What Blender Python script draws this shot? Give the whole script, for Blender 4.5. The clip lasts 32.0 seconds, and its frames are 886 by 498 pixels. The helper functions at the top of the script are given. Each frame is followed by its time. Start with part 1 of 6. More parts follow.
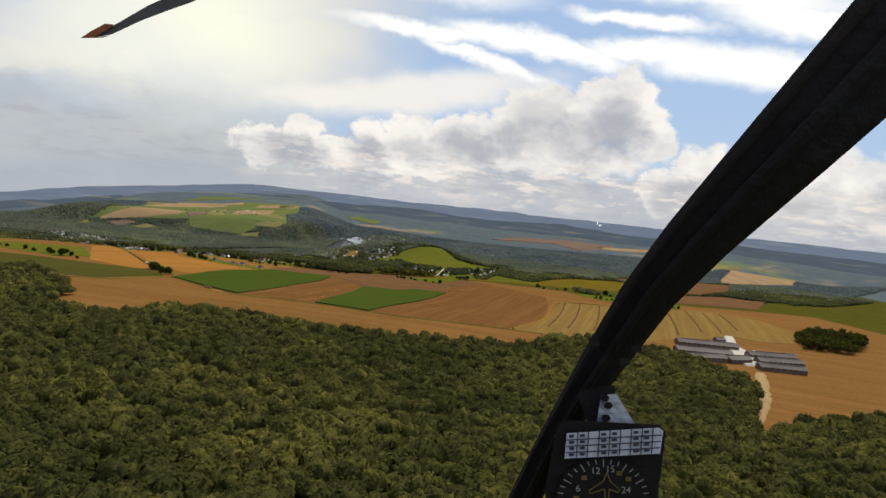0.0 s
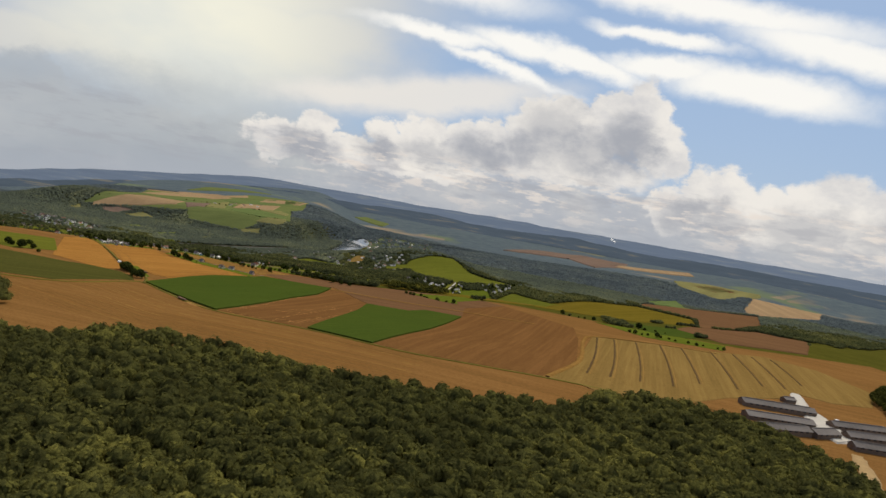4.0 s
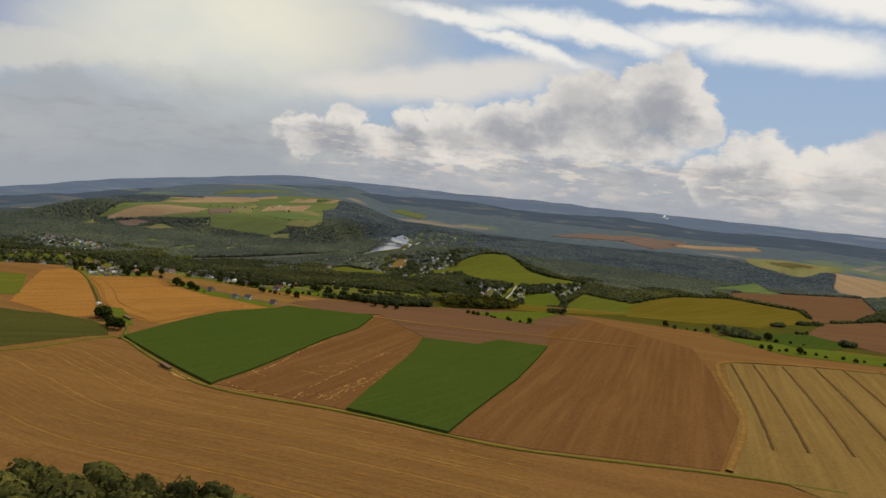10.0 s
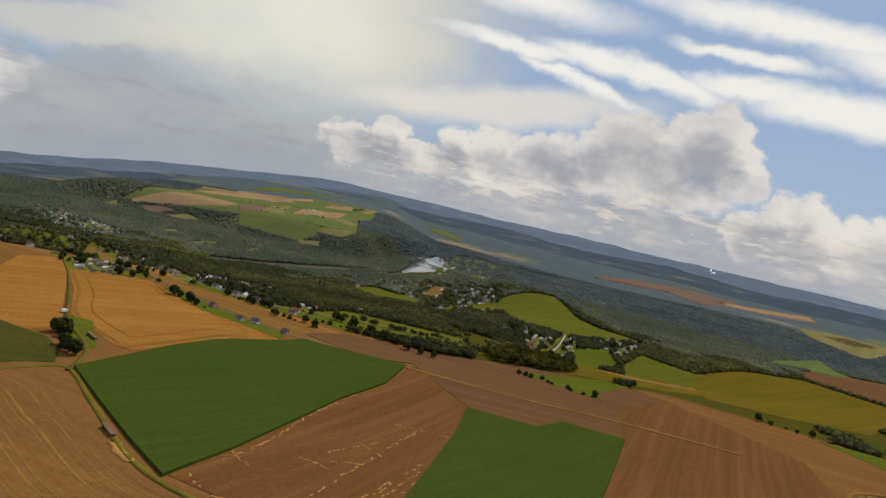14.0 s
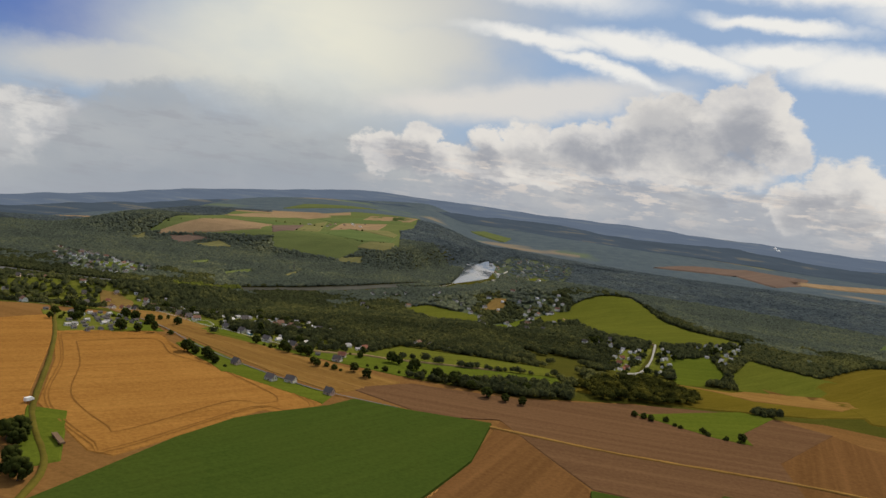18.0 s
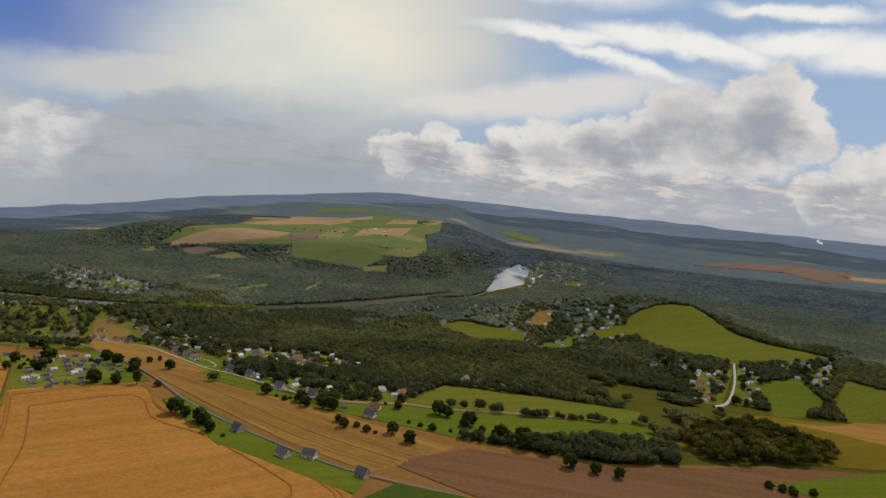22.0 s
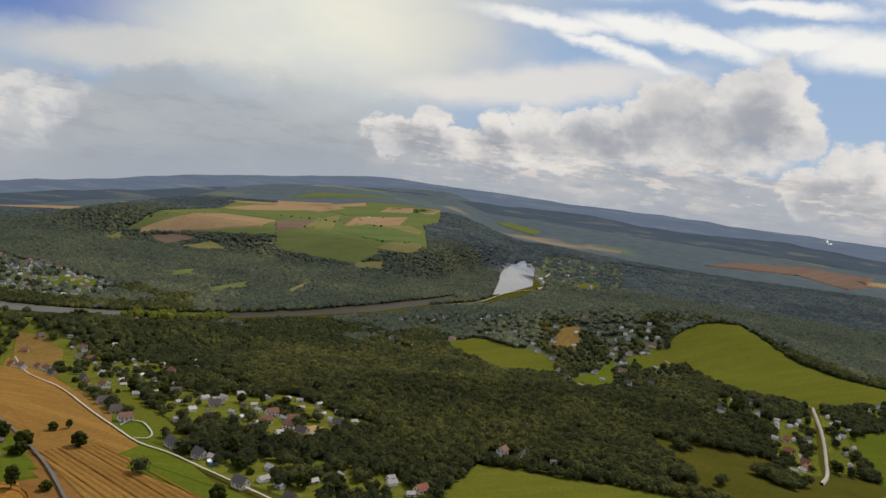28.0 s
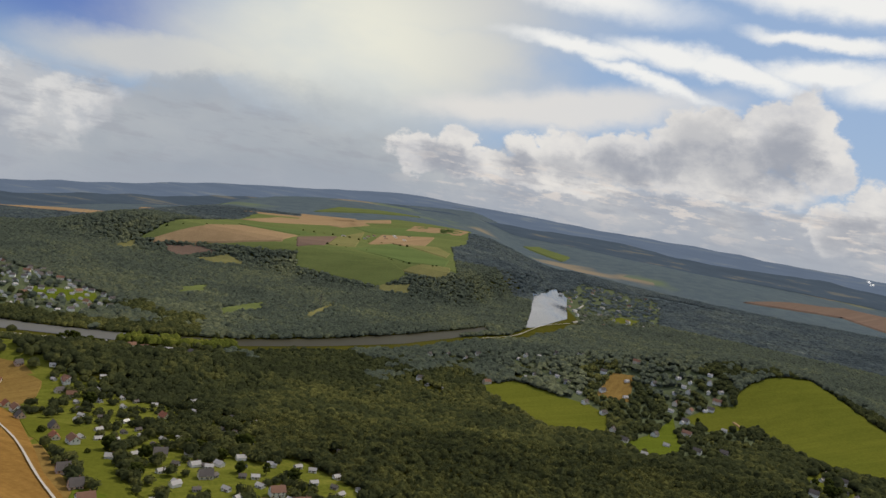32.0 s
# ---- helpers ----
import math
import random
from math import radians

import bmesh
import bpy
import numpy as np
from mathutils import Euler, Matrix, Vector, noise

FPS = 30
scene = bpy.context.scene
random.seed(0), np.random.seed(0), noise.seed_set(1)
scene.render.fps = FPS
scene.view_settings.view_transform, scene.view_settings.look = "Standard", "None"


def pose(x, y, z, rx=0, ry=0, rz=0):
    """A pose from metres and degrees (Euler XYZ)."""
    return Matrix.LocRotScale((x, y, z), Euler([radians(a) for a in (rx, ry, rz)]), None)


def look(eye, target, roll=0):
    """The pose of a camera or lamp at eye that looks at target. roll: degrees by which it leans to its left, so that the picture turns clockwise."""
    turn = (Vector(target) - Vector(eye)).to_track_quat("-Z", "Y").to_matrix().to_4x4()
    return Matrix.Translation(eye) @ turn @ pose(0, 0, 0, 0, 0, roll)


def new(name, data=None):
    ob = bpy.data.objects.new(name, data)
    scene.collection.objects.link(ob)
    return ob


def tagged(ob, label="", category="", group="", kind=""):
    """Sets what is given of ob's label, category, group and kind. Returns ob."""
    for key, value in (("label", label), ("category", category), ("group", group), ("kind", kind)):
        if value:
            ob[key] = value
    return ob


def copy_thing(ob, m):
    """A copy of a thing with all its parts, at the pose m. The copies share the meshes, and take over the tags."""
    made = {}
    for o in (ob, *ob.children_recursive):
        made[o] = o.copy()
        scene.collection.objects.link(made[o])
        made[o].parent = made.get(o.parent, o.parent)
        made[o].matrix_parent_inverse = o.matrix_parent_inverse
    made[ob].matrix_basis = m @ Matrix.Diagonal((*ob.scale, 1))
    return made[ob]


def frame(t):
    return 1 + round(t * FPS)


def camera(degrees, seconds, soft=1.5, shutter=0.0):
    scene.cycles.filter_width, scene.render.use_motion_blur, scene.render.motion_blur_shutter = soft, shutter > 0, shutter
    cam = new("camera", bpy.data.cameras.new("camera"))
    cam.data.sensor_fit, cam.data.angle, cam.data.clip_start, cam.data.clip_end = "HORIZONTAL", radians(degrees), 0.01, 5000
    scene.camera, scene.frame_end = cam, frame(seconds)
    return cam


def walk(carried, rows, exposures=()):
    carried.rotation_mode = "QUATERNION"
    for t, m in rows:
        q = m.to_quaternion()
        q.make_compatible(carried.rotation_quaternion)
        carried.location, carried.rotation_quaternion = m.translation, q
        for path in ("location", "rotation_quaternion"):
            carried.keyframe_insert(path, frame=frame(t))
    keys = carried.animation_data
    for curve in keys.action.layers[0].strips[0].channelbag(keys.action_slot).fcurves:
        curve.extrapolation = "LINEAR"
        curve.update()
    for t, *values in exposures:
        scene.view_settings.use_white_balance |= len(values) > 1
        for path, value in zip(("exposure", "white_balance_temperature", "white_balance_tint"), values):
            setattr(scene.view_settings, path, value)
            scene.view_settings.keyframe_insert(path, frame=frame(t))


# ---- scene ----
# ---------------------------------------------------------------- camera
cam = camera(64.0, 32.0, soft=1.5)
PATH = [
    (0, (1.1, -2.3, 124.1), (22.13, 95.26, 117.98), 6.22),
    (0.5, (2.4, 14.0, 124.8), (23.41, 111.63, 119.26), 7.29),
    (1, (3.7, 30.4, 125.5), (22.67, 128.43, 120.58), 8.20),
    (1.5, (5.1, 46.7, 126.2), (23.53, 144.85, 120.49), 9.10),
    (2, (6.3, 63.2, 126.9), (24.44, 161.26, 119.38), 9.02),
    (2.5, (7.6, 79.8, 127.7), (27.59, 177.49, 120.59), 10.42),
    (3, (8.8, 96.5, 128.4), (30.42, 193.91, 122.41), 11.16),
    (3.5, (10.0, 113.3, 129.1), (31.10, 210.90, 123.82), 10.28),
    (5.5, (13.8, 184.5, 132.2), (32.49, 282.45, 125.09), 9.21),
    (6, (14.3, 202.8, 132.9), (32.33, 300.95, 126.07), 8.36),
    (6.5, (14.8, 221.2, 133.5), (31.10, 319.61, 126.34), 7.46),
    (7, (15.2, 239.6, 134.2), (31.37, 338.05, 127.11), 7.12),
    (7.5, (15.4, 258.0, 134.8), (31.51, 356.40, 127.21), 6.96),
    (8, (15.7, 276.3, 135.4), (31.12, 374.80, 127.92), 6.69),
    (8.5, (15.8, 294.5, 136.0), (30.22, 393.10, 127.88), 6.15),
    (9, (15.8, 312.6, 136.5), (30.48, 411.15, 128.31), 6.11),
    (9.5, (15.7, 330.6, 137.0), (30.97, 429.06, 128.36), 5.90),
    (10, (15.5, 348.6, 137.5), (30.98, 447.06, 129.16), 5.99),
    (10.5, (15.1, 366.7, 137.8), (30.71, 465.17, 130.36), 6.64),
    (11, (14.6, 384.8, 138.0), (30.17, 483.42, 131.51), 7.79),
    (11.5, (14.0, 403.2, 138.2), (29.64, 501.77, 131.83), 9.60),
    (12, (13.2, 421.8, 138.2), (27.84, 520.54, 132.19), 10.93),
    (12.5, (12.4, 440.6, 138.2), (26.45, 539.43, 131.80), 12.34),
    (13, (11.4, 459.7, 138.0), (24.84, 558.60, 131.67), 12.91),
    (13.5, (10.2, 479.0, 137.8), (22.23, 578.08, 131.33), 13.10),
    (14, (9.1, 498.4, 137.6), (20.09, 597.63, 131.42), 13.10),
    (14.5, (7.8, 517.9, 137.2), (18.39, 617.13, 130.56), 13.30),
    (15, (6.5, 537.4, 136.9), (16.35, 636.64, 129.75), 13.01),
    (15.5, (5.1, 556.8, 136.6), (13.78, 656.03, 128.15), 12.30),
    (17.5, (-1.2, 630.9, 135.3), (4.95, 730.37, 127.05), 8.33),
    (18, (-3.2, 648.0, 135.2), (2.15, 747.62, 128.27), 7.77),
    (18.5, (-5.2, 664.9, 135.2), (-0.77, 764.57, 128.90), 7.98),
    (19, (-7.3, 681.5, 135.2), (-3.64, 781.15, 128.19), 7.87),
    (19.5, (-9.5, 697.8, 135.3), (-7.45, 797.47, 127.48), 7.21),
    (20, (-11.7, 713.8, 135.4), (-9.81, 813.48, 127.14), 6.74),
    (20.5, (-14.0, 729.6, 135.5), (-10.68, 829.24, 127.82), 6.14),
    (21, (-16.3, 745.1, 135.7), (-12.33, 844.69, 128.11), 5.67),
    (21.5, (-18.6, 760.2, 136.0), (-16.25, 859.95, 128.77), 5.88),
    (22, (-20.9, 775.2, 136.2), (-18.45, 874.85, 128.89), 6.08),
    (22.5, (-23.2, 789.8, 136.6), (-18.97, 889.42, 128.83), 6.08),
    (23, (-25.4, 804.2, 136.9), (-21.55, 903.85, 128.94), 6.02),
    (23.5, (-27.7, 818.5, 137.3), (-24.32, 918.11, 129.55), 6.05),
    (24, (-29.8, 832.5, 137.8), (-25.87, 932.15, 130.29), 6.25),
    (24.5, (-32.0, 846.4, 138.3), (-27.87, 946.01, 130.45), 6.46),
    (25, (-34.1, 860.2, 138.8), (-31.00, 959.78, 130.73), 6.39),
    (25.5, (-36.3, 873.8, 139.4), (-32.91, 973.36, 130.68), 6.44),
    (27.5, (-44.3, 925.3, 142.1), (-40.46, 1024.79, 132.80), 7.54),
    (28, (-46.4, 937.4, 142.5), (-42.13, 1036.86, 133.25), 7.89),
    (28.5, (-48.5, 949.3, 142.7), (-44.03, 1048.80, 133.46), 8.30),
    (29, (-50.6, 961.2, 142.9), (-47.12, 1060.68, 133.77), 8.23),
    (29.5, (-52.8, 972.9, 143.0), (-49.49, 1072.45, 134.27), 8.65),
    (30, (-55.0, 984.5, 143.0), (-51.11, 1084.16, 135.49), 8.99),
    (30.5, (-57.3, 996.1, 143.0), (-53.27, 1095.80, 136.38), 9.66),
    (31, (-59.6, 1007.6, 142.9), (-56.21, 1107.38, 136.75), 10.22),
    (31.5, (-61.9, 1019.1, 142.8), (-59.83, 1118.88, 136.06), 10.63),
    (32, (-64.2, 1030.6, 142.7), (-63.16, 1130.37, 135.56), 10.48),
]
walk(cam, [(t, look(eye, target, roll)) for t, eye, target, roll in PATH], [(0.0, -0.2, 6900, 10), (3.0, -0.33, 6900, 10), (8.0, -0.55, 7000, 10), (25.0, -0.57, 6800, 10), (28.0, -0.5, 6800, 10), (32.0, -0.52, 6700, 10)])

# ---------------------------------------------------------------- sky and sun
SUN_AZ, SUN_EL = 34.0, 48.0          # degrees right of +y, degrees up
GLARE_AZ = -10.0                      # where the veil of cloud is brightest

world = bpy.data.worlds.new("sky")
world.use_nodes = True
scene.world = world
wn, wl = world.node_tree.nodes, world.node_tree.links


def wmath(op, a, b=None, c=None, clamp=False):
    n = wn.new("ShaderNodeMath")
    n.operation, n.use_clamp = op, clamp
    for i, v in enumerate((a, b, c)):
        if v is None:
            continue
        if isinstance(v, (int, float)):
            n.inputs[i].default_value = v
        else:
            wl.new(v, n.inputs[i])
    return n.outputs[0]


def wsmooth(v, a, b):
    n = wn.new("ShaderNodeMapRange")
    n.interpolation_type = "SMOOTHSTEP"
    wl.new(v, n.inputs["Value"])
    n.inputs["From Min"].default_value, n.inputs["From Max"].default_value = a, b
    return n.outputs["Result"]


def wmix(f, a, b):
    n = wn.new("ShaderNodeMix")
    n.data_type = "RGBA"
    for s, v in ((n.inputs["Factor"], f), (n.inputs["A"], a), (n.inputs["B"], b)):
        if isinstance(v, tuple):
            s.default_value = (*v, 1)
        elif isinstance(v, (int, float)):
            s.default_value = v
        else:
            wl.new(v, s)
    return n.outputs["Result"]


def wnoise(vec, scale, detail=6.0, rough=0.55, stretch=(1, 1, 1)):
    m = wn.new("ShaderNodeMapping")
    m.inputs["Scale"].default_value = stretch
    wl.new(vec, m.inputs["Vector"])
    n = wn.new("ShaderNodeTexNoise")
    n.inputs["Scale"].default_value, n.inputs["Detail"].default_value, n.inputs["Roughness"].default_value = scale, detail, rough
    wl.new(m.outputs[0], n.inputs["Vector"])
    return n.outputs["Fac"], n.outputs["Color"]


coord = wn.new("ShaderNodeTexCoord").outputs["Generated"]
split = wn.new("ShaderNodeSeparateXYZ")
wl.new(coord, split.inputs[0])
DEG = 180 / math.pi
az = wmath("MULTIPLY", wmath("ARCTAN2", split.outputs["X"], split.outputs["Y"]), DEG)
el = wmath("MULTIPLY", wmath("ARCSINE", split.outputs["Z"]), DEG)
fluff, fluff_c = wnoise(coord, 9.0, 8.0, 0.6, (1, 1, 1.6))
fine, fine_c = wnoise(coord, 26.0, 6.0, 0.6, (1, 1, 1.4))
veil_n, _ = wnoise(coord, 3.2, 5.0, 0.5, (1, 1, 2.2))
off = wn.new("ShaderNodeSeparateXYZ")
wl.new(fluff_c, off.inputs[0])
offf = wn.new("ShaderNodeSeparateXYZ")
wl.new(fine_c, offf.inputs[0])


def warped(base, comp, big, small):
    a = wmath("MULTIPLY_ADD", wmath("SUBTRACT", off.outputs[comp], 0.5), big, base)
    return wmath("MULTIPLY_ADD", wmath("SUBTRACT", offf.outputs[comp], 0.5), small, a)


cu_az, cu_el = warped(az, "X", 5.0, 3.4), warped(el, "Y", 3.2, 2.6)       # billowing
ci_az, ci_el = warped(az, "X", 5.0, 1.4), warped(el, "Y", 1.7, 1.0)       # wispy


def blob(a, e, ra, re, turn=0.0, soft=0.35, wispy=False):
    """A cloud of that centre and size in degrees: 1 inside, 0 outside."""
    ua, ue = (ci_az, ci_el) if wispy else (cu_az, cu_el)
    x, y = wmath("SUBTRACT", ua, a), wmath("SUBTRACT", ue, e)
    c, s = math.cos(radians(turn)), math.sin(radians(turn))
    xr = wmath("DIVIDE", wmath("MULTIPLY_ADD", y, s, wmath("MULTIPLY", x, c)), ra)
    yr = wmath("DIVIDE", wmath("MULTIPLY_ADD", x, -s, wmath("MULTIPLY", y, c)), re)
    d = wmath("SQRT", wmath("MULTIPLY_ADD", xr, xr, wmath("MULTIPLY", yr, yr)))
    return wmath("SUBTRACT", 1.0, wsmooth(d, 1 - soft, 1 + soft))


def union(masks):
    out = masks[0]
    for m in masks[1:]:
        out = wmath("MAXIMUM", out, m)
    return out


sky_tex = wn.new("ShaderNodeTexSky")
sky_tex.sky_type, sky_tex.sun_disc = "NISHITA", False
sky_tex.sun_elevation, sky_tex.sun_rotation = radians(SUN_EL), radians(SUN_AZ)
blue = wn.new("ShaderNodeVectorMath")
blue.operation = "SCALE"
wl.new(sky_tex.outputs[0], blue.inputs[0])
blue.inputs["Scale"].default_value = 0.085
deep = wmath("MULTIPLY", wsmooth(az, -17.0, -27.0), wsmooth(el, 4.0, 9.0))
sky = wmix(0.65, blue.outputs[0], wmix(deep, (0.42, 0.66, 1.08), (0.10, 0.24, 0.85)))

# high veil of cloud, cream where it glows, with a long tail to the right
glow = wmath("SUBTRACT", 1.0, wsmooth(wmath("SQRT", wmath("ADD", wmath("POWER", wmath("SUBTRACT", az, GLARE_AZ), 2.0),
       wmath("POWER", wmath("MULTIPLY", wmath("SUBTRACT", el, 11.0), 1.7), 2.0))), 2.0, 17.0))
veil_tone = wmix(glow, (0.82, 0.85, 0.87), (1.14, 1.15, 1.02))
veil = union([blob(-9, 9.5, 15, 5.0, 2, 0.45, True), blob(-8, 16, 16, 6, 0, 0.5, True), blob(-22, 6.6, 9, 1.7, 6, 0.5, True), blob(0, 11.5, 6, 3.0, 0, 0.7, True),
              wmath("MULTIPLY", wsmooth(el, 19.0, 27.0), 0.85)])
sky = wmix(wmath("MULTIPLY", veil, wmath("MULTIPLY_ADD", wsmooth(veil_n, 0.34, 0.56), 0.22, 0.76)), sky, veil_tone)
band = union([blob(9.5, 8.7, 9.5, 1.5, 11, 0.5, True), blob(3, 7.6, 6, 1.1, 6, 0.6, True)])
sky = wmix(wmath("MULTIPLY", band, 0.85), sky, (1.08, 1.06, 1.03))
streak = union([blob(8.5, 13.4, 5.5, 0.55, -2, 0.6, True), blob(14.8, 13.6, 4.0, 0.95, -4, 0.5, True), blob(20, 12.8, 5.0, 0.75, -12, 0.5, True), blob(13.5, 11.8, 5.5, 0.45, -14, 0.7, True),
                blob(26, 13.2, 4.5, 0.9, 4, 0.5, True), blob(33, 12.4, 7, 1.3, -6, 0.5, True), blob(25.5, 15.3, 5, 0.5, -4, 0.6, True), blob(38, 15.2, 8, 1.2, -10, 0.6, True),
                blob(29, 17.5, 12, 1.0, -6, 0.6, True), blob(6, 17.5, 9, 1.2, -6, 0.6, True)])
sky = wmix(wmath("MULTIPLY", streak, 0.97), sky, (1.24, 1.26, 1.26))

# haze and far cloud bank along the horizon
bank = wmath("SUBTRACT", 1.0, wsmooth(cu_el, 2.6, 5.0))
sky = wmix(wmath("MULTIPLY", bank, 0.92), sky, wmix(wsmooth(fluff, 0.40, 0.64), (0.58, 0.62, 0.70), (0.78, 0.79, 0.81)))
milky = blob(-7, 2.2, 8, 4.0, 0, 0.6)
sky = wmix(wmath("MULTIPLY", milky, 0.7), sky, (0.66, 0.71, 0.74))

# the grey rain cloud over the left, bright heads at its edge
puffs = union([blob(-30.0, 1.8, 2.6, 1.3, 12, 0.45), blob(-27.6, 1.2, 2.2, 1.2, 10, 0.45), blob(-27.2, 2.9, 2.0, 0.8, 10, 0.5), blob(-29, -0.6, 2.6, 0.7, 0, 0.5), blob(-34, 2.6, 3.5, 1.5, 10, 0.6)])
sky = wmix(wmath("MULTIPLY", puffs, 0.75), sky, wmix(wsmooth(fine, 0.4, 0.6), (0.74, 0.78, 0.84), (1.02, 1.03, 1.04)))
rain = union([blob(-20.5, 2.6, 4.3, 2.9, 0, 0.22), blob(-24.2, 0.4, 3.0, 1.9, 20, 0.22), blob(-16, 1.2, 6.0, 4.0, 6, 0.6), blob(-21, -2.4, 11, 2.6, 0, 0.5), blob(-10, 0.4, 7, 2.8, 0, 0.6)])
sky = wmix(wmath("MULTIPLY", rain, 0.82), sky, wmix(wsmooth(veil_n, 0.3, 0.7), (0.41, 0.48, 0.58), (0.58, 0.64, 0.71)))

# cumulus: sunlit heads with grey cores and undersides
heads = [(-3.0, 3.2, 2.2, 1.3), (0.4, 3.9, 1.8, 1.6), (3.2, 3.0, 1.8, 1.1), (6.2, 4.4, 1.9, 1.7), (9.2, 5.3, 2.2, 1.9), (11.6, 5.5, 1.6, 1.7), (13.9, 6.0, 1.9, 1.8), (16.4, 6.5, 2.0, 2.2), (18.3, 7.7, 1.9, 2.4),
         (19.7, 8.2, 1.7, 2.0), (21.5, 7.4, 2.0, 2.2), (23.2, 8.9, 2.0, 2.3), (25.6, 9.5, 2.2, 2.5), (27.0, 7.4, 2.2, 2.4), (18, 4.9, 9, 1.6), (6, 3.0, 8, 1.2), (28.6, 3.0, 1.7, 1.9), (30.4, 4.2, 1.9, 2.3),
         (32.6, 4.4, 2.2, 2.2), (36.0, 3.4, 3.0, 2.2), (39.5, 4.2, 3.2, 3.0), (45.0, 4.0, 5.0, 3.0), (53, 4, 6, 2.5)]
cumulus = union([blob(a, e, ra, re, 0, 0.16) for a, e, ra, re in heads])
cores = union([blob(a, e, ra, re, 0, 0.55) for a, e, ra, re in ((19.0, 7.0, 2.6, 2.4), (16.6, 6.0, 1.7, 1.5), (21.8, 6.2, 2.2, 2.0), (13.2, 4.9, 2.4, 1.3), (9.6, 4.4, 2.3, 1.2), (5.6, 3.7, 1.8, 1.1), (-0.6, 3.0, 2.4, 0.9),
                                                               (24.6, 7.4, 2.2, 2.0), (29.8, 2.8, 2.0, 1.4), (33.0, 3.0, 2.2, 1.2), (38.6, 2.8, 3.2, 1.6), (45.5, 2.8, 4.2, 1.5))])
sky = wmix(wmath("MULTIPLY", cumulus, 0.95), sky, wmix(wsmooth(fluff, 0.36, 0.60), (0.84, 0.85, 0.89), (1.12, 1.10, 1.07)))
sky = wmix(wmath("MULTIPLY", cores, wmath("MULTIPLY_ADD", wsmooth(fluff, 0.62, 0.38), 0.35, 0.55)), sky, (0.46, 0.50, 0.59))

# low ragged cloud streets and distance haze
street_n, _ = wnoise(coord, 21.0, 6.0, 0.62, (1, 1, 4.0))
low = wmath("MULTIPLY", wmath("SUBTRACT", 1.0, wsmooth(el, 3.0, 4.6)), wsmooth(street_n, 0.50, 0.62))
sky = wmix(wmath("MULTIPLY", wmath("MULTIPLY", low, wsmooth(az, -8.0, 4.0)), 0.75), sky, (1.04, 0.97, 0.92))
shade_n, _ = wnoise(coord, 15.0, 6.0, 0.6, (1, 1, 5.0))
grey = wmath("MULTIPLY", wmath("SUBTRACT", 1.0, wsmooth(el, 3.4, 5.0)), wsmooth(shade_n, 0.48, 0.66))
sky = wmix(wmath("MULTIPLY", grey, 0.45), sky, (0.46, 0.49, 0.57))
haze = wmath("SUBTRACT", 1.0, wsmooth(wmath("ADD", el, wmath("MULTIPLY", wsmooth(az, -4.0, -34.0), 4.0)), -0.6, 2.4))
sky = wmix(wmath("MULTIPLY", haze, 0.75), sky, (0.52, 0.58, 0.68))
wl.new(sky, wn["Background"].inputs["Color"])
wn["Background"].inputs["Strength"].default_value = 1.0

sun = new("sun", bpy.data.lights.new("sun", "SUN"))
sun.data.energy, sun.data.angle, sun.data.color = 4.0, radians(0.6), (1.0, 0.94, 0.84)
s_az, s_el = radians(SUN_AZ), radians(SUN_EL)
sun.matrix_world = look((0, 600, 800), Vector((0, 600, 800)) - Vector((math.sin(s_az) * math.cos(s_el), math.cos(s_az) * math.cos(s_el), math.sin(s_el))))


# ---------------------------------------------------------------- materials
def material(name, rough=0.9, spec=0.2):
    m = bpy.data.materials.new(name)
    m.use_nodes = True
    b = m.node_tree.nodes["Principled BSDF"]
    b.inputs["Roughness"].default_value, b.inputs["Specular IOR Level"].default_value = rough, spec
    return m, m.node_tree.nodes, m.node_tree.links, b


def tex(nodes, links, kind, scale, detail=4.0, rough=0.55, stretch=None, turn=0.0):
    co = nodes.new("ShaderNodeTexCoord").outputs["Object"]
    m = nodes.new("ShaderNodeMapping")
    m.vector_type = "TEXTURE"
    m.inputs["Rotation"].default_value[2] = radians(turn)
    if stretch:
        m.inputs["Scale"].default_value = stretch
    links.new(co, m.inputs["Vector"])
    n = nodes.new(kind)
    n.inputs["Scale"].default_value = scale
    if "Detail" in n.inputs:
        n.inputs["Detail"].default_value = detail
        n.inputs["Roughness" if "Roughness" in n.inputs else "Detail Roughness"].default_value = rough
    links.new(m.outputs[0], n.inputs["Vector"])
    return n


def ramp(nodes, links, fac, stops):
    r = nodes.new("ShaderNodeValToRGB")
    while len(r.color_ramp.elements) < len(stops):
        r.color_ramp.elements.new(0.5)
    for e, (p, c) in zip(r.color_ramp.elements, stops):
        e.position, e.color = p, (*c, 1)
    links.new(fac, r.inputs[0])
    return r.outputs[0]


def mixc(nodes, links, fac, a, b, blend="MIX"):
    n = nodes.new("ShaderNodeMix")
    n.data_type, n.blend_type = "RGBA", blend
    for s, v in ((n.inputs["Factor"], fac), (n.inputs["A"], a), (n.inputs["B"], b)):
        if isinstance(v, tuple):
            s.default_value = (*v, 1)
        elif isinstance(v, (int, float)):
            s.default_value = v
        else:
            links.new(v, s)
    return n.outputs["Result"]


def bump(nodes, links, b, fac, strength, dist):
    n = nodes.new("ShaderNodeBump")
    n.inputs["Strength"].default_value, n.inputs["Distance"].default_value = strength, dist
    links.new(fac, n.inputs["Height"])
    links.new(n.outputs[0], b.inputs["Normal"])


def scaled(c, k):
    return tuple(v * k for v in c)


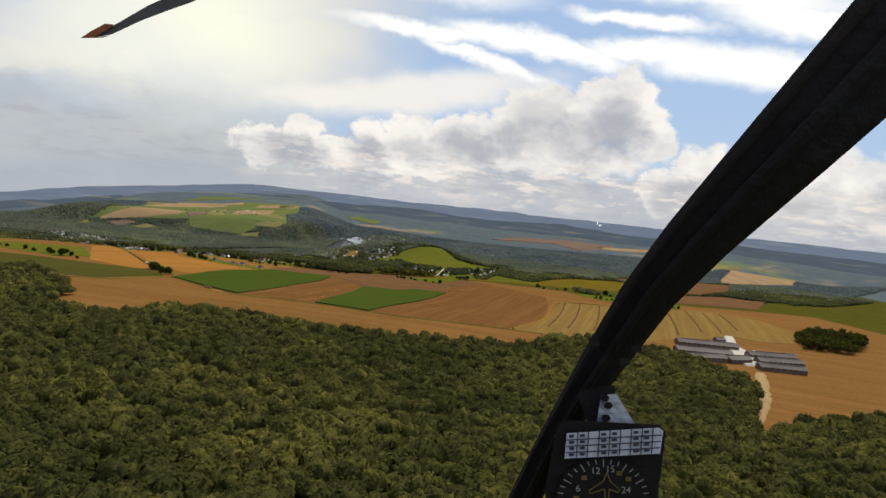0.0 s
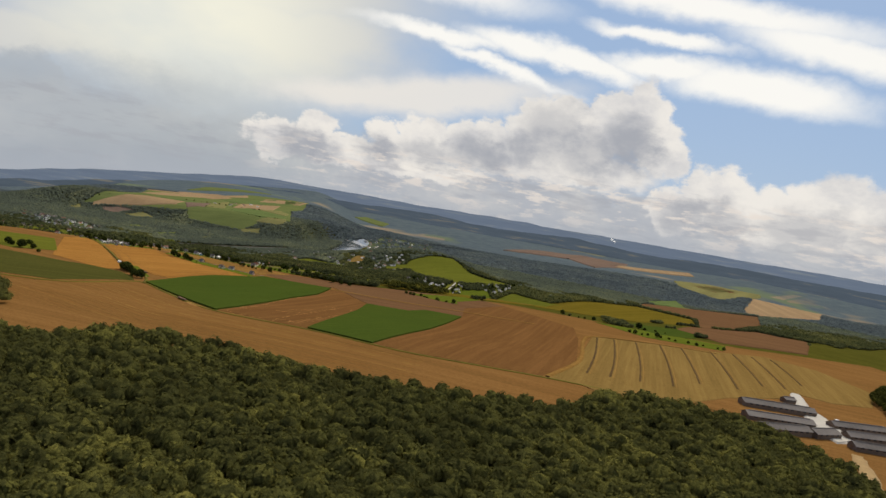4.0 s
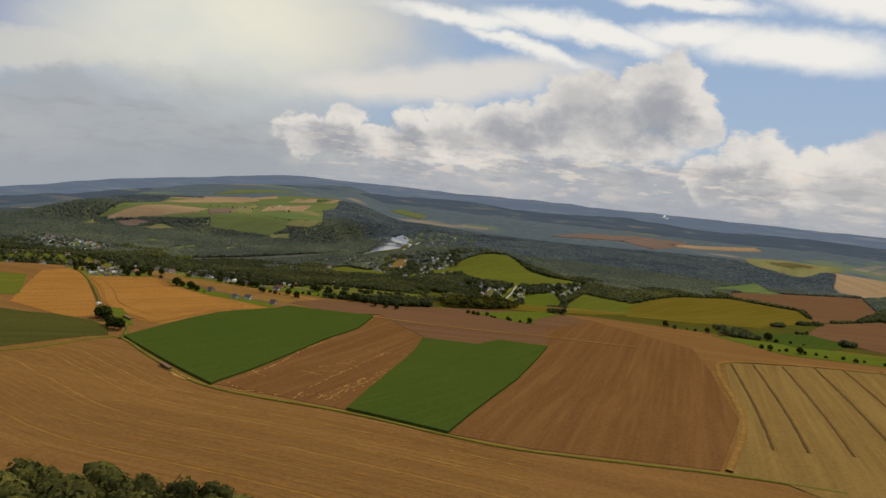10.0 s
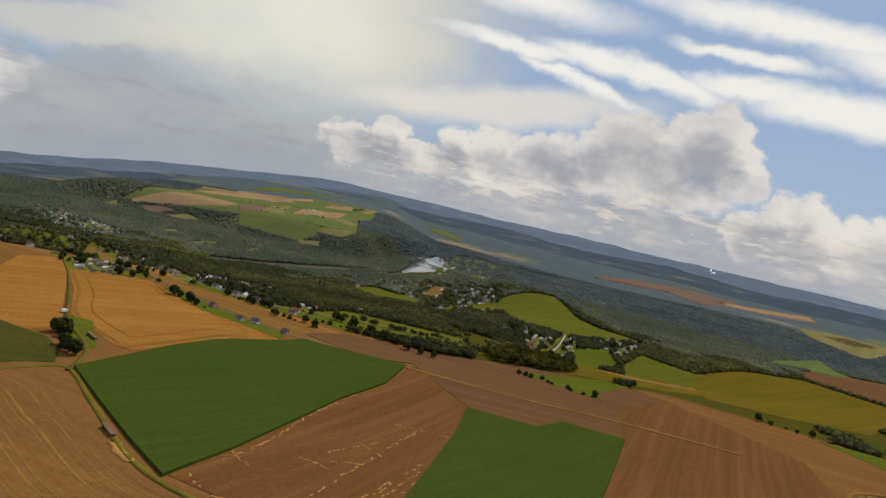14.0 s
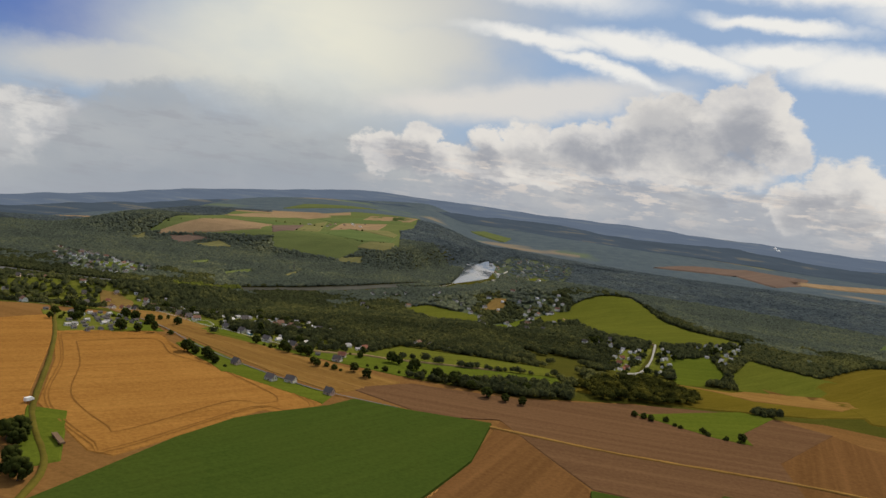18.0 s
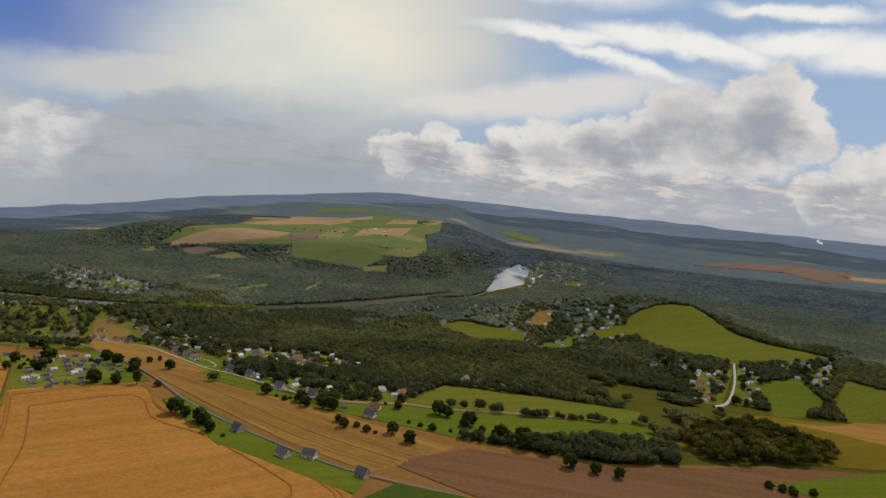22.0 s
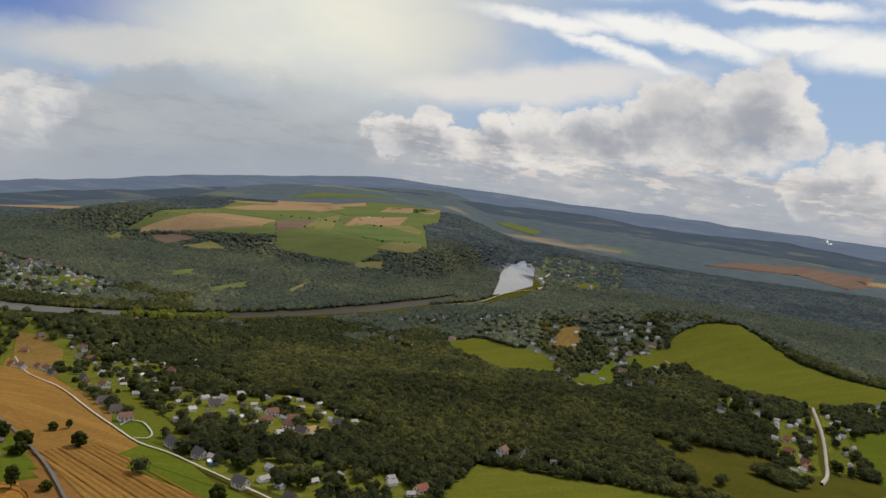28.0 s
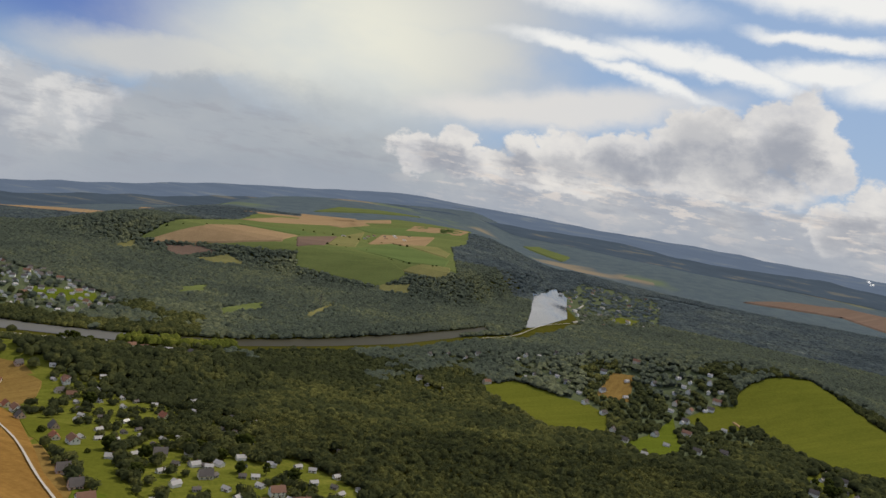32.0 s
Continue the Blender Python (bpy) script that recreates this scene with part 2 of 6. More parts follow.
def field_material(name, base, second, turn, row=2.4, lines=0.35, patch=0.012, light=None):
    """A field: broad patches, drilling rows across it and fine grain. turn: the rows' way, degrees."""
    m, n, l, b = material(name, 1.0, 0.0)
    broad = tex(n, l, "ShaderNodeTexNoise", patch, 5.0, 0.6).outputs["Fac"]
    col = ramp(n, l, broad, [(0.36, base), (0.66, second)])
    rows = tex(n, l, "ShaderNodeTexNoise", 1.0 / row, 3.0, 0.6, (60, 1, 1), turn).outputs["Fac"]
    col = mixc(n, l, lines, col, ramp(n, l, rows, [(0.32, scaled(base, 0.55)), (0.5, base), (0.68, light or scaled(second, 1.45))]))
    swath = tex(n, l, "ShaderNodeTexNoise", 1.0 / (row * 3), 2.0, 0.6, (40, 1, 1), turn).outputs["Fac"]
    col = mixc(n, l, lines * 0.9, col, ramp(n, l, swath, [(0.38, scaled(base, 0.62)), (0.5, base), (0.64, light or scaled(second, 1.35))]))
    grain = tex(n, l, "ShaderNodeTexNoise", 0.45, 5.0, 0.7).outputs["Fac"]
    col = mixc(n, l, 0.5, col, ramp(n, l, grain, [(0.3, scaled(base, 0.75)), (0.7, scaled(second, 1.2))]))
    l.new(col, b.inputs["Base Color"])
    bump(n, l, b, grain, 0.4, 0.3)
    return m


def plain(name, base, var=0.25, scale=1.2, rough=0.85, spec=0.06, metal=0.0):
    m, n, l, b = material(name, rough, spec)
    f = tex(n, l, "ShaderNodeTexNoise", scale, 6.0, 0.65).outputs["Fac"]
    g = tex(n, l, "ShaderNodeTexNoise", scale * 0.17, 3.0, 0.5).outputs["Fac"]
    col = ramp(n, l, f, [(0.3, scaled(base, 1 - var)), (0.7, scaled(base, 1 + var))])
    col = mixc(n, l, 0.35, col, ramp(n, l, g, [(0.35, scaled(base, 1 - 1.3 * var)), (0.65, scaled(base, 1 + var))]))
    info = n.new("ShaderNodeObjectInfo")
    col = mixc(n, l, 0.3, col, ramp(n, l, info.outputs["Random"], [(0, scaled(base, 0.6)), (1, scaled(base, 1.35))]))
    l.new(col, b.inputs["Base Color"])
    b.inputs["Metallic"].default_value = metal
    bump(n, l, b, f, 0.25, 0.05)
    return m


def leaf_material(name, dark, mid, lit, leaf=1.5, tree=6.0, through_leaf=0.25, relief=0.6, stand_shade=0.18):
    """Tree crowns: stands and single trees of their own tone, with broad cloud and slope shade painted in; leaf
    clusters mottled sunlit bright, their gaps dark; thin leaves let some sun through.
    """
    m, n, l, b = material(name, 1.0, 0.0)

    def wide(v, lo, hi, share, add=None):
        r = n.new("ShaderNodeMapRange")
        l.new(v, r.inputs["Value"])
        r.inputs["From Min"].default_value, r.inputs["From Max"].default_value, r.inputs["To Max"].default_value = lo, hi, share
        if add is None:
            return r.outputs["Result"]
        a = n.new("ShaderNodeMath")
        l.new(r.outputs["Result"], a.inputs[0])
        l.new(add, a.inputs[1])
        return a.outputs[0]

    cell = tex(n, l, "ShaderNodeTexVoronoi", 1.0 / tree, 0, 0.5, (1, 1, 50))
    each = n.new("ShaderNodeSeparateXYZ")
    l.new(cell.outputs["Color"], each.inputs[0])
    tone = wide(each.outputs["X"], 0, 1, 0.42)
    tone = wide(tex(n, l, "ShaderNodeTexNoise", 0.016, 4.0, 0.6).outputs["Fac"], 0.36, 0.64, 0.30, tone)
    # broadest noise: tone of whole stands, plus painted hillside and cloud shade
    tone = wide(tex(n, l, "ShaderNodeTexNoise", 0.0045, 3.0, 0.5).outputs["Fac"], 0.40, 0.60, stand_shade, tone)
    tone = wide(n.new("ShaderNodeNewGeometry").outputs["Random Per Island"], 0, 1, 0.10, tone)
    col = ramp(n, l, tone, [(0.15, scaled(dark, 0.75)), (0.40, dark), (0.62, mid), (0.84, lit), (1.0, scaled(lit, 1.3))])
    # fine mottle paints sunlit leaf clusters and dark gaps between them
    fine_leaf = tex(n, l, "ShaderNodeTexNoise", leaf, 3.0, 0.7).outputs["Fac"]
    col = mixc(n, l, 1.0, col, ramp(n, l, fine_leaf, [(0.34, (0.55, 0.55, 0.55)), (0.5, (1.0, 1.0, 1.0)), (0.68, (1.5, 1.45, 1.3))]), "MULTIPLY")
    l.new(col, b.inputs["Base Color"])
    bump(n, l, b, fine_leaf, relief, 1.0)
    thin = n.new("ShaderNodeBsdfTranslucent")
    l.new(mixc(n, l, 0.4, col, lit), thin.inputs["Color"])
    both = n.new("ShaderNodeMixShader")
    both.inputs[0].default_value = through_leaf
    l.new(b.outputs[0], both.inputs[1])
    l.new(thin.outputs[0], both.inputs[2])
    l.new(both.outputs[0], n["Material Output"].inputs["Surface"])
    return m


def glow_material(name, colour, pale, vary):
    """A hazy backdrop of distance: dim bands of wood, paler strips of open land; the air's light is painted in as
    emission over a black base.
    """
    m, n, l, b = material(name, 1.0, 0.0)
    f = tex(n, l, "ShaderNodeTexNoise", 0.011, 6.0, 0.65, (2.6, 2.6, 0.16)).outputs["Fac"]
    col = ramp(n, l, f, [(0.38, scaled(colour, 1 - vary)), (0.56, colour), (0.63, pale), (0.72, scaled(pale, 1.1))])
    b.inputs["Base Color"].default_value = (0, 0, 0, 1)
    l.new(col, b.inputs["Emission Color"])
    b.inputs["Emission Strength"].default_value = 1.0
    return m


M_GROUND = field_material("rough_grass", (0.050, 0.052, 0.009), (0.085, 0.076, 0.014), 20, 4, 0.1, 0.02)
M_STUBBLE = field_material("wheat_stubble", (0.160, 0.078, 0.024), (0.212, 0.110, 0.036), -24, 4.0, 0.35, 0.014)
M_TILLED = field_material("tilled_stubble", (0.130, 0.062, 0.021), (0.165, 0.080, 0.028), 62, 3.0, 0.45, 0.02)
M_GOLD = field_material("golden_stubble", (0.242, 0.105, 0.024), (0.334, 0.163, 0.040), 40, 3.4, 0.3, 0.035)
M_STRIP = field_material("pale_stubble", (0.200, 0.106, 0.028), (0.262, 0.146, 0.042), -27, 2.6, 0.5)
M_TRAM = field_material("olive_stubble", (0.172, 0.106, 0.032), (0.220, 0.140, 0.044), 62, 2.4, 0.4)
M_MAIZE = field_material("maize", (0.040, 0.066, 0.0110), (0.056, 0.074, 0.0125), 48, 1.6, 0.2)
M_OLIVE = field_material("olive_pasture", (0.108, 0.082, 0.0105), (0.142, 0.102, 0.0150), 35, 3.0, 0.35)
M_MEADOW = field_material("meadow", (0.086, 0.098, 0.0140), (0.122, 0.122, 0.0180), 30, 3.5, 0.25)
M_LUSH = field_material("lush_meadow", (0.076, 0.100, 0.0120), (0.106, 0.122, 0.0150), 10, 3.0, 0.25)
M_FALLOW = field_material("dark_fallow", (0.050, 0.055, 0.013), (0.076, 0.068, 0.017), 15, 3.0, 0.35)
M_PLOUGHED = field_material("ploughed_earth", (0.120, 0.063, 0.030), (0.150, 0.080, 0.038), -10, 3.0, 0.4)
# far crops: muted and bluer, with distance haze put into the base colours
M_FARGREEN = field_material("hazed_pasture", (0.098, 0.122, 0.042), (0.142, 0.158, 0.054), 20, 12, 0.3, 0.012)
M_FARLUSH = field_material("hazed_crop", (0.092, 0.128, 0.042), (0.120, 0.150, 0.052), 50, 12, 0.3, 0.012)
M_FARYELLOW = field_material("hazed_meadow", (0.158, 0.150, 0.058), (0.205, 0.185, 0.075), 50, 12, 0.3, 0.012)
M_FARBROWN = field_material("hazed_earth", (0.150, 0.102, 0.078), (0.178, 0.122, 0.090), 50, 12, 0.3, 0.012)
M_FARTAN = field_material("hazed_stubble", (0.262, 0.172, 0.096), (0.318, 0.220, 0.120), 70, 12, 0.3, 0.006)
M_STRAW = plain("loose_straw", (0.40, 0.205, 0.060), 0.3, 0.5, 0.95, 0.05)
M_WINDROW = plain("thin_windrow", (0.230, 0.122, 0.026), 0.3, 0.5, 0.95, 0.05)
M_TRACK = plain("dry_dirt", (0.32, 0.215, 0.10), 0.25, 0.5, 0.95, 0.05)
M_TRAMLINE = plain("worn_tramline", (0.205, 0.092, 0.018), 0.3, 0.4, 0.95, 0.05)
M_RUT = plain("wheel_rut", (0.090, 0.050, 0.014), 0.3, 0.4, 0.95, 0.05)
M_VERGE = plain("verge_grass", (0.125, 0.100, 0.014), 0.35, 0.4, 0.95, 0.05)
M_ASPHALT = plain("worn_asphalt", (0.12, 0.115, 0.11), 0.15, 0.6, 0.8, 0.2)
M_CONCRETE = plain("pale_concrete", (0.40, 0.37, 0.32), 0.15, 0.3, 0.85, 0.2)
M_LEAF = leaf_material("broadleaf_crown", (0.058, 0.059, 0.0200), (0.098, 0.096, 0.0270), (0.172, 0.158, 0.040), 1.5, 5.0, 0.25, 0.5, 0.12)
M_COPSE = leaf_material("copse_crown", (0.026, 0.029, 0.0075), (0.047, 0.047, 0.0105), (0.084, 0.076, 0.014), 1.5, 6.0, 0.15)
# valley crowns: tones lifted to hold the light that haze adds
M_LEAF_FAR = leaf_material("valley_wood_crown", (0.050, 0.058, 0.0270), (0.076, 0.083, 0.0320), (0.130, 0.128, 0.042), 0.6, 5.0, 0.4, 0.3, 0.24)
M_GARDEN_TREE = leaf_material("garden_tree_crown", (0.052, 0.064, 0.016), (0.088, 0.100, 0.022), (0.150, 0.150, 0.032), 1.5, 6.0, 0.45)
M_WILLOW = leaf_material("willow_crown", (0.085, 0.098, 0.020), (0.125, 0.138, 0.026), (0.180, 0.180, 0.034), 0.8, 6.5, 0.2, 0.3)
# far woods: blue, pale aerial haze is mixed into the leaf colours
M_LEAF_HAZE = leaf_material("hazed_slope_crown", (0.102, 0.124, 0.098), (0.122, 0.143, 0.104), (0.162, 0.178, 0.108), 0.3, 7.0, 0.5, 0.1, 0.30)
M_LEAF_HAZE_FAR = leaf_material("hazed_wood_crown", (0.096, 0.122, 0.138), (0.110, 0.136, 0.146), (0.134, 0.158, 0.152), 0.1, 30.0, 0.5, 0.0, 0.3)
M_BARK = plain("bark", (0.10, 0.075, 0.05), 0.35, 2.0, 0.95, 0.1)
# hills that glow in haze colour, unlit by sun or sky
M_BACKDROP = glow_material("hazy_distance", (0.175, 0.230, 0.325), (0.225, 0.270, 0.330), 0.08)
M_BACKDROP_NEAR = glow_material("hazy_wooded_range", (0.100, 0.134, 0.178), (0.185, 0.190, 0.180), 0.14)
M_WATER = plain("river_water", (0.035, 0.04, 0.04), 0.2, 0.05, 0.08, 0.6)
# pale grey sky reflection is put into this water's base colour
M_QUAY = plain("sky_grey_water", (0.12, 0.115, 0.10), 0.2, 0.05, 0.5, 0.15)
# the brown is the wooded banks' reflection, painted on a dull surface
M_BROWN_REACH = plain("bank_brown_water", (0.034, 0.030, 0.016), 0.2, 0.05, 0.5, 0.1)
WALLS = [plain("cream_render", (0.74, 0.66, 0.52), 0.10, 0.8), plain("white_render", (0.82, 0.79, 0.73), 0.08, 0.8), plain("salmon_render", (0.66, 0.47, 0.36), 0.12, 0.8),
         plain("grey_render", (0.40, 0.38, 0.35), 0.12, 0.8)]
ROOFS = [plain("slate_roof", (0.135, 0.115, 0.105), 0.25, 1.5, 0.7), plain("brown_tile_roof", (0.23, 0.125, 0.085), 0.25, 1.5, 0.8), plain("red_tile_roof", (0.30, 0.12, 0.075), 0.25, 1.5, 0.8),
         plain("pale_sheet_roof", (0.42, 0.39, 0.37), 0.15, 1.5, 0.34)]
M_GLASS = plain("dark_window", (0.03, 0.035, 0.04), 0.2, 1.0, 0.12, 0.5)
M_WOODWORK = plain("weathered_wood", (0.16, 0.10, 0.06), 0.3, 2.0, 0.85)
M_SHED_WALL = plain("dark_timber_wall", (0.150, 0.110, 0.080), 0.3, 0.6, 0.95, 0.03)
M_SHEET = plain("grey_sheet_roof", (0.175, 0.155, 0.140), 0.3, 0.6, 0.95, 0.03)
M_WHITE = plain("white_plastic", (0.78, 0.78, 0.76), 0.06, 1.0, 0.5)
M_BLUE = plain("blue_pool_liner", (0.10, 0.34, 0.62), 0.15, 1.0, 0.3)
# bluer copy of the garden ground for far villages, haze in its colour
M_GARDEN_FAR = field_material("hazed_gardens", (0.070, 0.086, 0.048), (0.105, 0.118, 0.060), 40, 5.0, 0.4, 0.05)
M_GARDEN = field_material("garden_ground", (0.080, 0.100, 0.011), (0.160, 0.150, 0.030), 40, 3.0, 0.5, 0.05)


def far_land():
    """Distant country: woods mottled with small pale and green fields, the blue of hazy air mixed into their colours.
    """
    m, n, l, b = material("hazed_country", 1.0, 0.0)
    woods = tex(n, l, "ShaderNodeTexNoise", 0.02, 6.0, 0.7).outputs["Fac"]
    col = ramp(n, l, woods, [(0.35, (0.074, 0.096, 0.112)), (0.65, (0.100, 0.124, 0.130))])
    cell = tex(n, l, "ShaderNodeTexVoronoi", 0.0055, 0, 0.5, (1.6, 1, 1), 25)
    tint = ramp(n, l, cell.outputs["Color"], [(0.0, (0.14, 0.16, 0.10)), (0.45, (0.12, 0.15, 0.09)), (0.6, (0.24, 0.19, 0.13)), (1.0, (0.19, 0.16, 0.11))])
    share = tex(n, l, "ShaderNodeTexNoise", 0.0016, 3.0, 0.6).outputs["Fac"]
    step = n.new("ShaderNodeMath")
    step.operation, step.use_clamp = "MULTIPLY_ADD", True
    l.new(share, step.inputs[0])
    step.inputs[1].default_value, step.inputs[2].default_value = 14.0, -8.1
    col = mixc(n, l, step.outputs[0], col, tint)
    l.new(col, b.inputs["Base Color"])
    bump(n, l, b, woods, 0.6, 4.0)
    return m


M_FARLAND = far_land()
M_STEAM, _n, _l, _b = material("white_steam", 1.0, 0.0)
_b.inputs["Base Color"].default_value = (0.95, 0.95, 0.95, 1)
_t = _n.new("ShaderNodeBsdfTranslucent")
_t.inputs["Color"].default_value = (0.95, 0.95, 0.95, 1)
_m = _n.new("ShaderNodeMixShader")
_m.inputs[0].default_value = 0.95
_l.new(_b.outputs[0], _m.inputs[1])
_l.new(_t.outputs[0], _m.inputs[2])
_l.new(_m.outputs[0], _n["Material Output"].inputs["Surface"])
M_DARK = plain("black_paint", (0.010, 0.008, 0.007), 0.3, 30.0, 0.6, 0.2)
M_RUBBER = plain("black_rubber", (0.020, 0.015, 0.013), 0.3, 40.0, 0.85, 0.15)
M_ALU = plain("brushed_aluminium", (0.52, 0.53, 0.55), 0.12, 60.0, 0.35, 0.5, 0.7)
M_CARD = plain("white_card", (0.55, 0.56, 0.60), 0.08, 40.0, 0.7)
M_INK = plain("dark_ink", (0.06, 0.06, 0.075), 0.2, 40.0, 0.7)
M_BLADE = plain("grey_blade_paint", (0.10, 0.095, 0.09), 0.2, 8.0, 0.5)
M_RED = plain("red_blade_tip", (0.30, 0.10, 0.05), 0.2, 8.0, 0.5)
M_GILT = plain("dull_gilt_paint", (0.16, 0.12, 0.04), 0.2, 60.0, 0.6)
M_FIGURE = plain("pale_dial_paint", (0.30, 0.30, 0.28), 0.1, 60.0, 0.7)


# ---------------------------------------------------------------- land
def smooth(a, b, v):
    s = min(1.0, max(0.0, (v - a) / (b - a)))
    return s * s * (3 - 2 * s)


def horizon(az):
    return -0.2 - 4.1 * smooth(0, 38, az)


def height(x, y):
    """The land: near plateau, wooded valley with the river, far plateau and the rise to the horizon."""
    z = -20 * smooth(1170, 1480, y) - 26 * smooth(1450, 1740, y - 0.55 * min(x, 0) - 0.3 * max(x, 0))
    z += 54 * smooth(2245, 2390, y - 2.4 * min(330, max(0, x))) * (1 - smooth(60, 330, x)) * smooth(-860, -600, x + 0.12 * (y - 2300))
    z += 60 * math.exp(-((x - 330) / 220) ** 2 - ((y - 1860) / 150) ** 2)
    z -= 20 * math.exp(-((x - 400) / 200) ** 2 - ((y - 1430) / 110) ** 2)
    z += 4 * math.sin(x / 170 + 1) * math.sin(y / 210) * (1 - smooth(1300, 1600, y)) + 10 * math.exp(-((x - 80) / 260) ** 2 - ((y - 720) / 170) ** 2)
    z -= 9 * math.exp(-((x - 270) / 60) ** 2 - ((y - 2640) / 130) ** 2)
    z += 15 * math.exp(-((y - 1585 - 0.39 * (x + 370)) / 42) ** 2) * smooth(-720, -560, x) * (1 - smooth(-270, -180, x))
    r = math.hypot(x, y - 600)
    if r > 1900:
        far = 140 + 4250 * math.tan(math.radians(horizon(math.degrees(math.atan2(-x, y - 600))) - 0.5))
        k = smooth(1900, 4250, r) * .5 + .5 * min(1, max(0, (r - 1900) / 2350))
        z += k * (far - 8) + smooth(2300, 2900, r) * (14 * math.sin(x / 310 + 1.3) * math.sin(y / 230 + 0.6) + 9 * math.sin((x + 0.7 * y) / 170))
    return z


def mesh_object(name, verts, faces, mat, kind="", label="", category="", soft=False):
    me = bpy.data.meshes.new(name)
    me.from_pydata(verts, [], faces)
    me.materials.append(mat)
    if soft:
        me.shade_smooth()
    me.update()
    return tagged(new(name, me), label, category, "", kind)


def axis(*stops):
    """Grid lines: runs of (from, to, step)."""
    out = []
    for a, b, step in stops:
        n = max(1, round((b - a) / step))
        out += [a + (b - a) * i / n for i in range(n)]
    return out + [stops[-1][1]]


gx = axis((-4200, -1000, 100), (-1000, 1000, 20), (1000, 4200, 100))
gy = axis((-1500, 0, 100), (0, 2700, 20), (2700, 4850, 60))
RIM = 4250


def rimmed(x, y):
    r = math.hypot(x, y - 600)
    if r > RIM:
        x, y = x * RIM / r, 600 + (y - 600) * RIM / r
    return x, y, height(x, y)


verts = [rimmed(x, y) for y in gy for x in gx]
nx = len(gx)
faces = [(j * nx + i, j * nx + i + 1, (j + 1) * nx + i + 1, (j + 1) * nx + i) for j in range(len(gy) - 1) for i in range(nx - 1)
         if min(math.hypot(gx[i + a], gy[j + b] - 600) for a in (0, 1) for b in (0, 1)) < RIM]
ground = mesh_object("ground", verts, faces, M_GROUND, "structure", "rolling grassy land between two plateaus and a valley", "ground", True)
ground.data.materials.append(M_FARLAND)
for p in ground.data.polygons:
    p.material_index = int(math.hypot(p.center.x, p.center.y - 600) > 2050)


CLEAR = []          # open ground, kept free of woods


def banked(bm, out):
    """Lets the border of a laid sheet slope down into the land, out metres beyond its edge."""
    edges = [e for e in bm.edges if len(e.link_faces) == 1]
    away = {}
    for e in edges:
        a, b = e.verts
        way = (b.co - a.co).to_2d()
        side = Vector((way.y, -way.x)).normalized()
        if side.dot((e.link_faces[0].calc_center_median() - a.co).to_2d()) > 0:
            side = -side
        for v in (a, b):
            away[v] = away.get(v, Vector((0, 0))) + side
    foot = {}
    for v, side in away.items():
        q = v.co.to_2d() + (side.normalized() * out if side.length > 0.01 else side)
        foot[v] = bm.verts.new((q.x, q.y, height(q.x, q.y) - 0.5))
    for e in edges:
        a, b = e.verts
        f = bm.faces.new((a, b, foot[b], foot[a]))
        f.normal_update()
        if f.normal.z < 0:
            f.normal_flip()


def draped(name, poly, mat, label, lift=0.5, step=20.0, category="field", level=None):
    """A polygon of the plan laid over the land."""
    CLEAR.append(poly)
    bm = bmesh.new()
    bm.faces.new([bm.verts.new((x, y, 0)) for x, y in poly])
    xs, ys = [p[0] for p in poly], [p[1] for p in poly]
    for lo, hi, no in ((min(xs), max(xs), (1, 0, 0)), (min(ys), max(ys), (0, 1, 0))):
        k = math.floor(lo / step) + 1
        while k * step < hi:
            bmesh.ops.bisect_plane(bm, geom=bm.verts[:] + bm.edges[:] + bm.faces[:], plane_co=Vector(no) * k * step, plane_no=no)
            k += 1
    for v in bm.verts:
        v.co.z = level if level is not None else height(v.co.x, v.co.y) + lift
    bmesh.ops.recalc_face_normals(bm, faces=bm.faces)
    if bm.faces and sum(f.normal.z for f in bm.faces) < 0:
        bmesh.ops.reverse_faces(bm, faces=bm.faces)
    if category != "river":
        banked(bm, 0.5 if 1.9 < lift < 2.1 else max(0.8, 2.2 * lift))
    me = bpy.data.meshes.new(name)
    bm.to_mesh(me)
    bm.free()
    me.materials.append(mat)
    return tagged(new(name, me), label, category, "", "structure")


def along(line, step):
    """Points every step metres or so along a smooth line through the given ones, with the way there."""
    pts = [Vector((x, y)) for x, y in line]
    out = []
    for i in range(len(pts) - 1):
        p0, p1, p2, p3 = pts[max(0, i - 1)], pts[i], pts[i + 1], pts[min(len(pts) - 1, i + 2)]
        n = max(1, round((p2 - p1).length / step))
        for k in range(n):
            t = k / n
            out.append(0.5 * (2 * p1 + (p2 - p0) * t + (2 * p0 - 5 * p1 + 4 * p2 - p3) * t * t + (3 * p1 - p0 - 3 * p2 + p3) * t ** 3))
    out.append(pts[-1])
    ways = [(out[min(i + 1, len(out) - 1)] - out[max(i - 1, 0)]).normalized() for i in range(len(out))]
    return list(zip(out, ways))


def ribbon(name, line, width, mat, label, lift=0.8, category="track", step=8.0, uneven=0.15):
    rng = random.Random(len(line) * 31 + int(abs(line[0][0])))
    v, f = [], []
    for p, w in along(line, step):
        side = Vector((w.y, -w.x))
        for s in (-1, 1):
            half = width * 0.5 * (1 + rng.uniform(-uneven, uneven))
            row = []
            for out, up in ((half + 0.35 * lift, -0.2), (half, lift)):
                q = p + side * s * out
                row.append((q.x, q.y, height(q.x, q.y) + up))
            v += row if s < 0 else row[::-1]
        if len(v) > 4:
            n = len(v)
            f += [(n - 8 + k, n - 7 + k, n - 3 + k, n - 4 + k) for k in ((0, 1, 2) if width > 1.5 else (1,))]
    return mesh_object(name, v, f, mat, "structure", label, category, True)


